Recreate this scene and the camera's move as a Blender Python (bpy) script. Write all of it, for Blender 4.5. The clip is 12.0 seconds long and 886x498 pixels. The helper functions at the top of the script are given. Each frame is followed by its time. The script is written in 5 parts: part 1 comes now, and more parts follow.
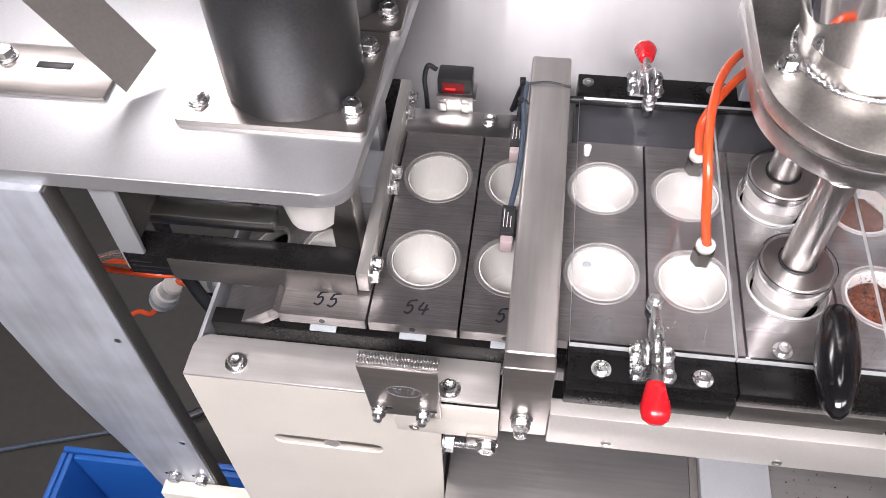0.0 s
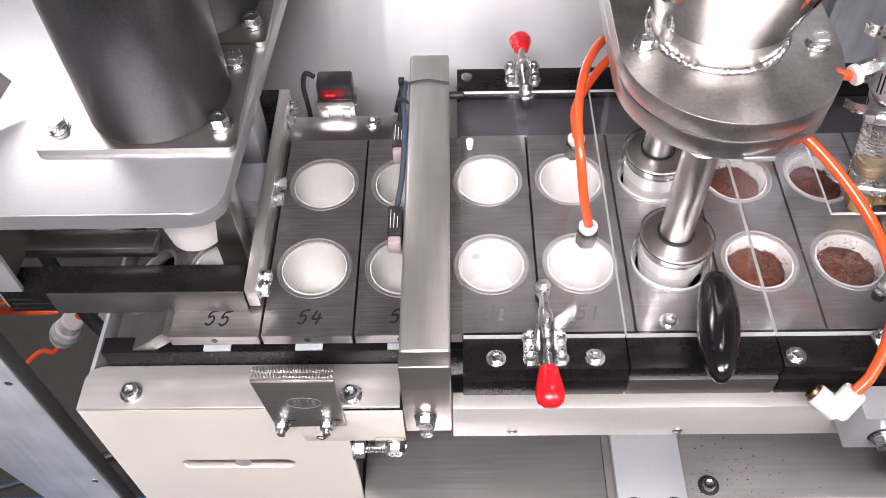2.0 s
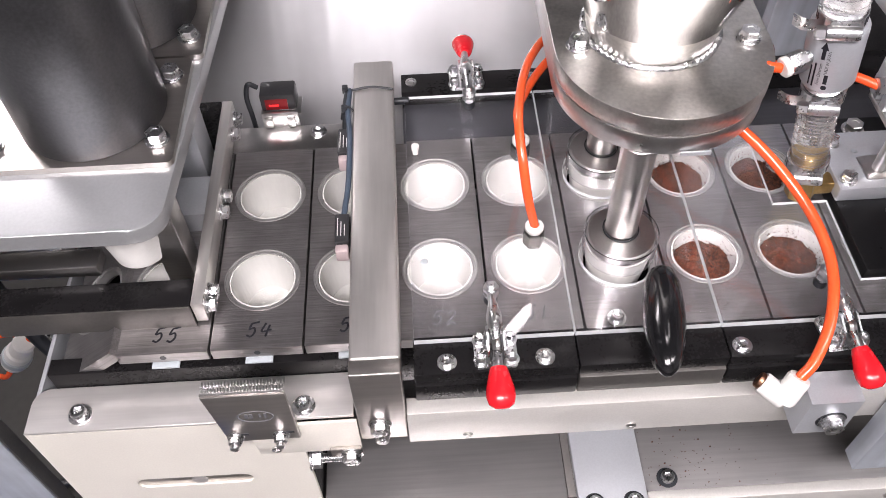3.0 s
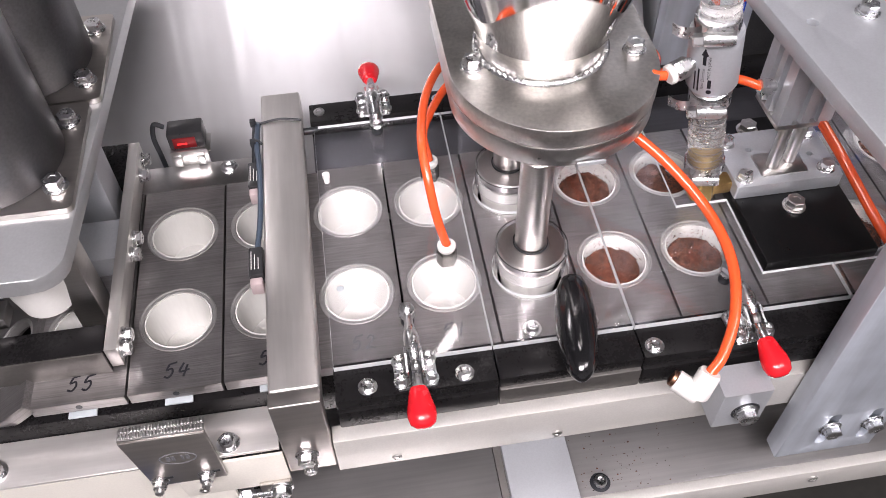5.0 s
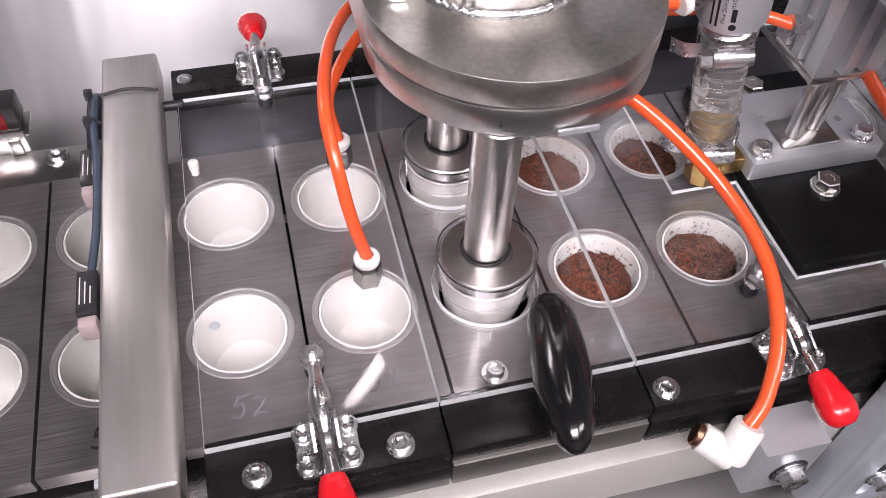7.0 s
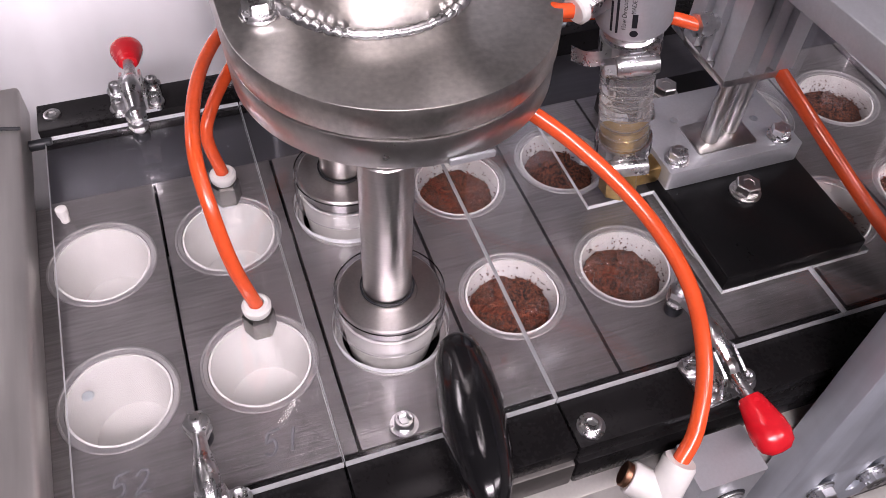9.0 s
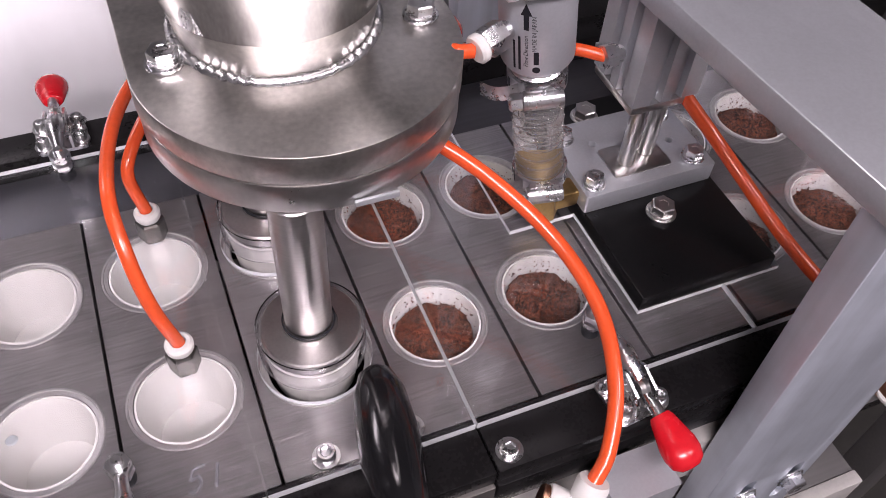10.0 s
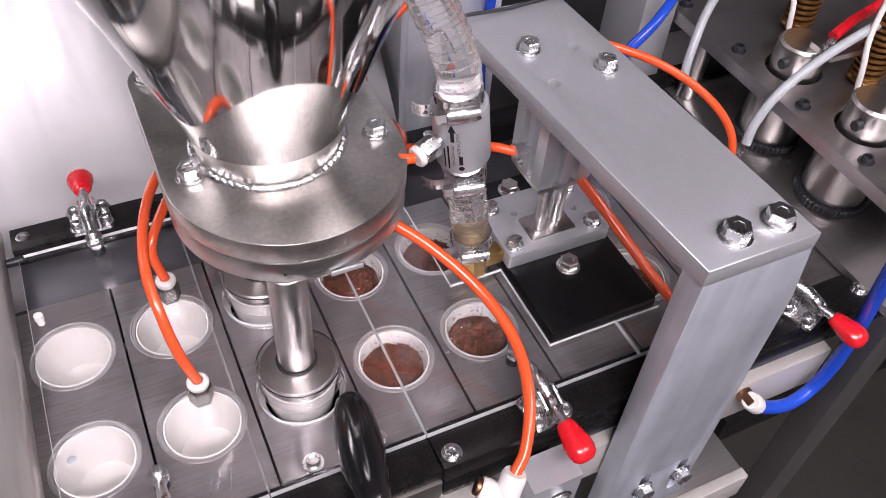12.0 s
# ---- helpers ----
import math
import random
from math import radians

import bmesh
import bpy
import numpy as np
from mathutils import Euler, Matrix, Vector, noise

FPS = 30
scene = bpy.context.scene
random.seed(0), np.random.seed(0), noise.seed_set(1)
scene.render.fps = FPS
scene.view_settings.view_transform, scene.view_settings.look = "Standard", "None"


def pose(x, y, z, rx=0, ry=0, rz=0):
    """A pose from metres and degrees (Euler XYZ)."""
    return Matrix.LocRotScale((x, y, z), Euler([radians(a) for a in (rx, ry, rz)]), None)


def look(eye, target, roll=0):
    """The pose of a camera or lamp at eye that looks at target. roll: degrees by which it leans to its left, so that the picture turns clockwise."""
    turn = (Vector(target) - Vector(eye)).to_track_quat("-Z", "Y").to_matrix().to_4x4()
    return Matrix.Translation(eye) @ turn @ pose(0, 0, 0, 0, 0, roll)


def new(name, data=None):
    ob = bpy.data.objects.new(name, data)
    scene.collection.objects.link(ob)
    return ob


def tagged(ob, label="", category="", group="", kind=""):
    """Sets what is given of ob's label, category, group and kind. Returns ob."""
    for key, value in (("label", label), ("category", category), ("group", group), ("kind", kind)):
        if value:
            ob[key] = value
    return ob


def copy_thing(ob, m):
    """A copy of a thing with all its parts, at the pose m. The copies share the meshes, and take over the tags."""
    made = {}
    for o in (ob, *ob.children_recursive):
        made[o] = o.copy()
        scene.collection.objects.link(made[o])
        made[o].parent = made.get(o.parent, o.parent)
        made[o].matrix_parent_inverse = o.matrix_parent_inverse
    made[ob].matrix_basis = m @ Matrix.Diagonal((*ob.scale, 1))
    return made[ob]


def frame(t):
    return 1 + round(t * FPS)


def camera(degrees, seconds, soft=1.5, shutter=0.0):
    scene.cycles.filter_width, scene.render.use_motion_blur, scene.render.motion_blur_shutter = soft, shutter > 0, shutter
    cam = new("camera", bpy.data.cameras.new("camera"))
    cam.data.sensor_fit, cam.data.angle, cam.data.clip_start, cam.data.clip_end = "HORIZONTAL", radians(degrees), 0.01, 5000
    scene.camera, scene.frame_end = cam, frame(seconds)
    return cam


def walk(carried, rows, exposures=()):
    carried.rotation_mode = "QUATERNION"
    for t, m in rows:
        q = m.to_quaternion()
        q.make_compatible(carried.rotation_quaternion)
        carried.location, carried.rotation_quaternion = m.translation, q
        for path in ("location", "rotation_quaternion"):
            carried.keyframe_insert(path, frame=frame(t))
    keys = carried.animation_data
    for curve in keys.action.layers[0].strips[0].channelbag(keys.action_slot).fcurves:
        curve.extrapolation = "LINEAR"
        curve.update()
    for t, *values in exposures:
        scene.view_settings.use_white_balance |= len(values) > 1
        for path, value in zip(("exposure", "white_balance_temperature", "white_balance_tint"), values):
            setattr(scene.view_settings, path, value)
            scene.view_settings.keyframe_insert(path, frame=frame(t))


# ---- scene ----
cam = camera(55.7, 12.0, soft=0.9)
PATH = [
    (0, (0.068, -0.345, 0.465), (-0.122, 0.863, -1.118), -2.1),
    (0.5, (0.075, -0.344, 0.465), (-0.086, 0.865, -1.12), -2.1),
    (1, (0.083, -0.344, 0.464), (-0.037, 0.872, -1.12), -2.0),
    (1.5, (0.091, -0.344, 0.464), (0.007, 0.875, -1.12), -2.0),
    (2, (0.1, -0.344, 0.464), (0.062, 0.879, -1.118), -2.1),
    (2.5, (0.109, -0.344, 0.464), (0.109, 0.88, -1.117), -2.0),
    (3, (0.115, -0.344, 0.464), (0.149, 0.885, -1.113), -1.9),
    (3.5, (0.123, -0.346, 0.465), (0.193, 0.888, -1.108), -2.1),
    (3.7, (0.128, -0.347, 0.464), (0.214, 0.895, -1.101), -2.3),
    (5.5, (0.141, -0.351, 0.468), (0.323, 0.912, -1.073), -1.6),
    (6, (0.147, -0.35, 0.466), (0.344, 0.915, -1.07), -2.0),
    (6.5, (0.146, -0.274, 0.396), (0.381, 0.725, -0.897), 1.2),
    (6.7, (0.148, -0.253, 0.364), (0.410, 0.746, -0.922), 2.1),
    (8.3, (0.168, -0.217, 0.314), (0.546, 0.785, -0.941), 4.5),
    (8.5, (0.174, -0.211, 0.322), (0.543, 0.766, -0.955), 3.8),
    (9, (0.181, -0.210, 0.326), (0.580, 0.760, -0.948), 3.9),
    (9.5, (0.192, -0.210, 0.331), (0.633, 0.743, -0.942), 4.4),
    (10, (0.204, -0.214, 0.343), (0.658, 0.738, -0.926), 4.5),
    (10.5, (0.215, -0.217, 0.348), (0.699, 0.750, -0.898), 4.0),
    (11, (0.223, -0.224, 0.362), (0.689, 0.767, -0.873), 2.9),
    (11.5, (0.209, -0.232, 0.383), (0.714, 0.747, -0.845), 4.3),
    (12, (0.179, -0.281, 0.444), (0.715, 0.695, -0.774), 5.2),
]
walk(cam, [(t, look(eye, target, roll)) for t, eye, target, roll in PATH],
     exposures=((0, 0.2, 6500, 16), (6.2, 0.08, 6500, 18), (8.4, -0.45, 6500, 26), (11, -0.44, 6500, 26), (12, -0.2, 6500, 24)))

# ---- light ----
world = bpy.data.worlds.new("room_air")
world.use_nodes = True
world.node_tree.nodes["Background"].inputs[0].default_value = (0.9, 0.95, 1.0, 1)
world.node_tree.nodes["Background"].inputs[1].default_value = 0.012


def panel_lamp(x, y, z, sx, sy, watts, aim=None):
    data = bpy.data.lights.new("panel_lamp", "AREA")
    data.shape, data.size, data.size_y, data.energy = "RECTANGLE", sx, sy, watts
    data.color = (1.0, 0.95, 0.955)
    ob = new("panel_lamp", data)
    ob.matrix_world = look((x, y, z), aim or (x, y + 0.001, z - 1))
    return ob


CEIL = 1.75
FLOOR = -0.95
LAMPS = ((-1.25, 1.5, 0.9, 0.4, 15), (-0.15, -1.3, 1.4, 0.5, 68), (1.5, -1.2, 1.2, 0.4, 15))
for lx, ly, lsx, lsy, lw in LAMPS:
    panel_lamp(lx, ly, CEIL - 0.06, lsx, lsy, lw)

# ---- materials ----


def mat_nodes(name):
    m = bpy.data.materials.new(name)
    m.use_nodes = True
    nt = m.node_tree
    return m, nt, nt.nodes["Principled BSDF"]


def plain(name, color, rough=0.5, metal=0.0, vary=0.12, scale=60.0, bump=0.0, bump_scale=400.0, coat=0.0, dist=0.0004, stretch=(1, 1, 1), rough_vary=0.08, spec=0.5, turn=(0, 0, 0)):
    """A surface with stains at a large scale and grain at a fine one. stretch draws the grain out into brush lines."""
    m, nt, p = mat_nodes(name)
    L = nt.links.new
    tc = nt.nodes.new("ShaderNodeTexCoord")
    mp = nt.nodes.new("ShaderNodeMapping")
    mp.inputs["Scale"].default_value = stretch
    mp.inputs["Rotation"].default_value = turn
    L(tc.outputs["Object"], mp.inputs["Vector"])
    big = nt.nodes.new("ShaderNodeTexNoise")
    big.inputs["Scale"].default_value, big.inputs["Detail"].default_value = scale, 5
    L(tc.outputs["Object"], big.inputs["Vector"])
    fine = nt.nodes.new("ShaderNodeTexNoise")
    fine.inputs["Scale"].default_value, fine.inputs["Detail"].default_value = bump_scale, 3
    L(mp.outputs["Vector"], fine.inputs["Vector"])
    mix = nt.nodes.new("ShaderNodeMix")
    mix.data_type = "RGBA"
    mix.inputs[6].default_value = (*[c * (1 - vary) for c in color], 1)
    mix.inputs[7].default_value = (*[min(1, c * (1 + vary)) for c in color], 1)
    add = nt.nodes.new("ShaderNodeMath")
    add.operation = "MULTIPLY_ADD"
    L(big.outputs["Fac"], add.inputs[0])
    add.inputs[1].default_value = 0.6
    half = nt.nodes.new("ShaderNodeMath")
    half.operation = "MULTIPLY"
    L(fine.outputs["Fac"], half.inputs[0])
    half.inputs[1].default_value = 0.4
    L(half.outputs[0], add.inputs[2])
    spread = nt.nodes.new("ShaderNodeMapRange")
    spread.inputs[1].default_value, spread.inputs[2].default_value = 0.34, 0.66
    L(add.outputs[0], spread.inputs[0])
    L(spread.outputs[0], mix.inputs[0])
    L(mix.outputs[2], p.inputs["Base Color"])
    rr = nt.nodes.new("ShaderNodeMapRange")
    rr.inputs[3].default_value, rr.inputs[4].default_value = max(0.02, rough - rough_vary), rough + rough_vary
    L(add.outputs[0], rr.inputs[0])
    L(rr.outputs[0], p.inputs["Roughness"])
    p.inputs["Metallic"].default_value = metal
    p.inputs["Coat Weight"].default_value = coat
    p.inputs["Specular IOR Level"].default_value = spec
    if bump:
        b = nt.nodes.new("ShaderNodeBump")
        b.inputs["Strength"].default_value, b.inputs["Distance"].default_value = bump, dist
        L(fine.outputs["Fac"], b.inputs["Height"])
        L(b.outputs[0], p.inputs["Normal"])
    return m


def glassy(name, color=(1, 1, 1), rough=0.02, ior=1.49, clear=1.0):
    m, nt, p = mat_nodes(name)
    p.inputs["Base Color"].default_value = (*color, 1)
    p.inputs["Transmission Weight"].default_value = clear
    p.inputs["IOR"].default_value = ior
    n = nt.nodes.new("ShaderNodeTexNoise")
    n.inputs["Scale"].default_value, n.inputs["Detail"].default_value = 35, 6
    r = nt.nodes.new("ShaderNodeMapRange")
    r.inputs[1].default_value, r.inputs[2].default_value = 0.45, 0.8
    r.inputs[3].default_value, r.inputs[4].default_value = rough, rough + 0.05
    nt.links.new(n.outputs["Fac"], r.inputs[0])
    nt.links.new(r.outputs[0], p.inputs["Roughness"])
    return m


STEEL_X = plain("brushed_steel_x", (0.66, 0.64, 0.62), 0.4, 0.65, 0.12, 14, 0.25, 260, stretch=(0.06, 1, 1))
STEEL_Y = plain("brushed_steel_y", (0.6, 0.58, 0.56), 0.36, 0.8, 0.12, 14, 0.25, 260, stretch=(1, 0.06, 1))
PLATE = plain("milled_plate", (0.31, 0.295, 0.295), 0.36, 0.87, 0.3, 30, 0.7, 800, stretch=(0.03, 1, 1), rough_vary=0.13)
STEEL = plain("turned_steel", (0.52, 0.505, 0.495), 0.31, 1, 0.1, 25, 0.06, 900, stretch=(0.02, 0.02, 1))
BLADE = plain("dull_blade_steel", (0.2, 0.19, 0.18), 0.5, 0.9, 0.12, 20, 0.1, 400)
FLANGE = plain("dull_flange_steel", (0.64, 0.62, 0.59), 0.34, 1, 0.2, 40, rough_vary=0.12)
TABLETOP = plain("satin_table_top", (0.42, 0.43, 0.44), 0.36, 0.6, 0.07, 14, 0.1, 600)
BASESTEEL = plain("warm_base_steel", (0.5, 0.47, 0.445), 0.3, 0.95, 0.14, 16, 0.2, 300, stretch=(0.06, 1, 1))
LEDGE = plain("grey_ledge_steel", (0.06, 0.06, 0.068), 0.4, 0.4, 0.2, 20, 0.2, 300, stretch=(0.06, 1, 1))
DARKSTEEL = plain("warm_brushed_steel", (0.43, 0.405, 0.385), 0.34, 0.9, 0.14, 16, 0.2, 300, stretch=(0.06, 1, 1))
DISC = plain("faced_steel", (0.5, 0.485, 0.475), 0.36, 1, 0.1, 25, 0.05, 700)
POLISH = plain("polished_steel", (0.6, 0.59, 0.575), 0.07, 1, 0.06, 12, 0.12, 28, dist=0.002, stretch=(1, 1, 0.12), rough_vary=0.04)
SATIN = plain("satin_steel", (0.62, 0.61, 0.6), 0.3, 1, 0.1, 16, 0.1, 300)
ZINC = plain("zinc_plated", (0.68, 0.68, 0.69), 0.28, 1, 0.12, 90, 0.1, 500)
ALU = plain("anodised_aluminium", (0.52, 0.54, 0.57), 0.4, 0.55, 0.07, 18, 0.12, 700)
RAIL = plain("dull_rail_aluminium", (0.6, 0.585, 0.555), 0.42, 0.35, 0.08, 12, 0.1, 700)
RING = plain("seat_steel", (0.5, 0.49, 0.485), 0.34, 0.8, 0.12, 30, 0.05, 300)
ALU_CREAM = plain("anodised_front", (0.78, 0.75, 0.68), 0.42, 0.15, 0.06, 12, 0.1, 700)
ALU_BLUE = plain("anodised_leg", (0.52, 0.56, 0.62), 0.4, 0.45, 0.2, 22, 0.15, 120, stretch=(1, 1, 0.06))
BLACK = plain("black_acetal", (0.01, 0.0095, 0.01), 0.28, 0, 0.25, 40, 0.1, 500, spec=0.14)
PADBLACK = plain("black_rubber_block", (0.006, 0.006, 0.0065), 0.3, 0, 0.3, 30, 0.05, 400, spec=0.3)
CYLBLACK = plain("graphite_anodised", (0.085, 0.085, 0.09), 0.34, 0.75, 0.25, 18, 0.1, 500)
GLOSS = plain("glossy_black_knob", (0.008, 0.008, 0.009), 0.17, 0, 0.2, 30, coat=0.2)
ORANGE = plain("orange_polyurethane", (0.86, 0.105, 0.025), 0.24, 0, 0.08, 30, coat=0.4)
BLUE = plain("blue_polyurethane", (0.01, 0.07, 0.55), 0.25, 0, 0.1, 30, coat=0.3)
RED = plain("red_vinyl_grip", (0.68, 0.012, 0.02), 0.26, 0, 0.12, 50, 0.05, 300, coat=0.3)
WHITE = plain("white_paper_cup", (0.56, 0.555, 0.53), 0.62, 0, 0.04, 60, 0.2, 500, stretch=(1, 1, 0.2))
WHITEPL = plain("white_plastic", (0.78, 0.77, 0.74), 0.35, 0, 0.04, 40)
BRASS = plain("brass", (0.5, 0.34, 0.13), 0.34, 1, 0.15, 50, 0.1, 400)
COPPER = plain("copper_thread", (0.32, 0.17, 0.11), 0.35, 1, 0.15, 80)
CABLE = plain("black_cable", (0.02, 0.022, 0.026), 0.4, 0, 0.2, 60)
CABLE_B = plain("blue_grey_cable", (0.05, 0.07, 0.1), 0.4, 0, 0.2, 60)
SENSOR = plain("black_sensor_case", (0.03, 0.03, 0.032), 0.3, 0, 0.2, 60)
INK = plain("black_marker", (0.015, 0.015, 0.02), 0.6, 0, 0.2, 300, spec=0.2)
GREY_PRINT_GLARE = plain("grey_print_and_glare", (0.12, 0.12, 0.13), 0.5, 0, 0.2, 300)
# mottled, slanting tone paints cloudy reflections into the panel's colour
BACK = plain("back_panel_steel", (0.6, 0.6, 0.615), 0.36, 0.35, 0.3, 5, 0.9, 12, dist=0.006, stretch=(1, 0.16, 0.16), turn=(0, 0, radians(28)), rough_vary=0.12)
CONCRETE = plain("concrete", (0.027, 0.0255, 0.0225), 0.6, 0, 0.3, 3, 0.3, 60)
PAINT = plain("wall_paint", (0.4, 0.4, 0.4), 0.7, 0, 0.06, 2)
CEILPAINT = plain("ceiling_paint", (0.19, 0.19, 0.19), 0.8, 0, 0.05, 2)
BLUEBIN = plain("blue_plastic_bin", (0.012, 0.1, 0.38), 0.45, 0, 0.12, 10, 0.1, 200)
HOSE = glassy("clear_hose", (0.93, 0.92, 0.91), 0.05, 1.25, 0.92)
SILICONE = plain("milky_silicone", (0.42, 0.46, 0.48), 0.3, 0, 0.05, 60)
ACRYLIC = glassy("clear_acrylic", (0.915, 0.915, 0.93))
SAWN = plain("sawn_acrylic_edge", (0.62, 0.64, 0.65), 0.45, 0, 0.1, 90)
NICKEL = plain("dark_nickel", (0.24, 0.23, 0.22), 0.25, 1, 0.12, 60, 0.1, 400)
TABLE = plain("table_steel", (0.42, 0.41, 0.405), 0.36, 0.95, 0.12, 14, 0.2, 340, stretch=(0.04, 1, 1))
SPRING = plain("bronze_spring", (0.4, 0.22, 0.08), 0.3, 1, 0.2, 60)


def coffee_mat():
    m, nt, p = mat_nodes("ground_coffee")
    L = nt.links.new
    n = nt.nodes.new("ShaderNodeTexNoise")
    n.inputs["Scale"].default_value, n.inputs["Detail"].default_value = 420, 6
    v = nt.nodes.new("ShaderNodeTexVoronoi")
    v.inputs["Scale"].default_value = 1250
    r = nt.nodes.new("ShaderNodeValToRGB")
    r.color_ramp.elements[0].position, r.color_ramp.elements[0].color = 0.32, (0.01, 0.004, 0.002, 1)
    r.color_ramp.elements[1].position, r.color_ramp.elements[1].color = 0.75, (0.23, 0.068, 0.031, 1)
    mixer = nt.nodes.new("ShaderNodeMath")
    mixer.operation = "MULTIPLY_ADD"
    tc = nt.nodes.new("ShaderNodeTexCoord")
    L(tc.outputs["Object"], n.inputs["Vector"])
    L(tc.outputs["Object"], v.inputs["Vector"])
    sep = nt.nodes.new("ShaderNodeSeparateColor")
    L(v.outputs["Color"], sep.inputs[0])
    L(sep.outputs[0], mixer.inputs[0])
    mixer.inputs[1].default_value = 0.55
    half = nt.nodes.new("ShaderNodeMath")
    half.operation = "MULTIPLY"
    half.inputs[1].default_value = 0.5
    L(n.outputs["Fac"], half.inputs[0])
    L(half.outputs[0], mixer.inputs[2])
    L(mixer.outputs[0], r.inputs[0])
    L(r.outputs[0], p.inputs["Base Color"])
    b = nt.nodes.new("ShaderNodeBump")
    b.inputs["Strength"].default_value, b.inputs["Distance"].default_value = 1.0, 0.0009
    L(v.outputs["Distance"], b.inputs["Height"])
    L(b.outputs[0], p.inputs["Normal"])
    p.inputs["Roughness"].default_value = 0.75
    return m


COFFEE = coffee_mat()


def glow(name, color, strength):
    m, nt, p = mat_nodes(name)
    p.inputs["Base Color"].default_value = (*color, 1)
    p.inputs["Emission Color"].default_value = (*color, 1)
    p.inputs["Emission Strength"].default_value = strength
    return m


TUBELIGHT = glow("lit_diffuser", (1, 0.98, 0.96), 9)
REDGLOW = glow("red_sensor_window", (0.16, 0.004, 0.006), 0.12)
PALEGLOW = glow("sensor_lens", (0.42, 0.34, 0.34), 0.05)
REDDOT = glow("red_lamp_dot", (0.9, 0.02, 0.02), 1.2)

# ---- shapes ----
ORIGIN = {}


def thing(name, label, category, at=(0, 0, 0), group="", kind=""):
    ob = new(name)
    ob.empty_display_size = 0.02
    ob.location = at
    ORIGIN[ob.name] = Vector(at)
    return tagged(ob, label, category, group, kind)


def finish(bm, name, material, smooth=40):
    bmesh.ops.recalc_face_normals(bm, faces=bm.faces)
    me = bpy.data.meshes.new(name)
    bm.to_mesh(me)
    bm.free()
    for m in material if isinstance(material, (list, tuple)) else [material]:
        me.materials.append(m)
    if smooth:
        me.shade_smooth()
        me.set_sharp_from_angle(angle=radians(smooth))
    return me


def part(name, bm, material, parent, label="", smooth=40):
    o = ORIGIN.get(parent.name)
    if o is None:
        o = ORIGIN[parent.parent.name]
    bmesh.ops.translate(bm, verts=bm.verts, vec=-o)
    ob = new(name, finish(bm, name, material, smooth))
    ob.parent = parent
    if label:
        ob["label"] = label
    return ob


def single(name, bm, material, label, category, kind="", group="", smooth=40):
    """A thing that is one mesh, or a piece of the setting."""
    ob = new(name, finish(bm, name, material, smooth))
    ORIGIN[ob.name] = Vector((0, 0, 0))
    return tagged(ob, label, category, group, kind)


def join(*bms):
    out = bms[0]
    for b in bms[1:]:
        me = bpy.data.meshes.new("tmp")
        b.to_mesh(me)
        out.from_mesh(me)
        bpy.data.meshes.remove(me)
        b.free()
    return out


def moved(bm, m):
    bmesh.ops.transform(bm, matrix=m, verts=bm.verts)
    return bm


def box(x0, x1, y0, y1, z0, z1, bevel=0.0008, seg=2):
    bm = bmesh.new()
    bmesh.ops.create_cube(bm, size=1)
    for v in bm.verts:
        v.co = Vector(((x0 + x1) / 2 + v.co.x * (x1 - x0), (y0 + y1) / 2 + v.co.y * (y1 - y0), (z0 + z1) / 2 + v.co.z * (z1 - z0)))
    if bevel:
        bmesh.ops.bevel(bm, geom=bm.edges[:], offset=min(bevel, 0.4 * min(x1 - x0, y1 - y0, z1 - z0)), segments=seg, affect="EDGES", profile=0.5)
    return bm


def lathe(profile, n=40, at=(0, 0, 0), close=False):
    """Turns rows of (radius, height) round z."""
    bm = bmesh.new()
    rings = []
    for r, z in profile:
        if r < 1e-6:
            rings.append([bm.verts.new((at[0], at[1], at[2] + z))])
        else:
            rings.append([bm.verts.new((at[0] + r * math.cos(2 * math.pi * i / n), at[1] + r * math.sin(2 * math.pi * i / n), at[2] + z)) for i in range(n)])
    pairs = list(zip(rings, rings[1:]))
    if close:
        pairs.append((rings[-1], rings[0]))
    for a, b in pairs:
        for i in range(n):
            j = (i + 1) % n
            if len(a) == 1 and len(b) > 1:
                bm.faces.new((a[0], b[j], b[i]))
            elif len(b) == 1 and len(a) > 1:
                bm.faces.new((a[i], a[j], b[0]))
            elif len(a) > 1:
                bm.faces.new((a[i], a[j], b[j], b[i]))
    return bm


def rod(r, z0, z1, at=(0, 0), n=32, ch=0.0006):
    return lathe([(0, z0), (r - ch, z0), (r, z0 + ch), (r, z1 - ch), (r - ch, z1), (0, z1)], n, (at[0], at[1], 0))


def circle(cx, cy, r, n=40):
    return [(cx + r * math.cos(2 * math.pi * i / n), cy + r * math.sin(2 * math.pi * i / n)) for i in range(n)]


def rounded(x0, x1, y0, y1, r, n=6):
    pts = []
    for cx, cy, a in ((x1 - r, y1 - r, 0), (x0 + r, y1 - r, 90), (x0 + r, y0 + r, 180), (x1 - r, y0 + r, 270)):
        pts += [(cx + r * math.cos(radians(a + 90 * k / n)), cy + r * math.sin(radians(a + 90 * k / n))) for k in range(n + 1)]
    return pts


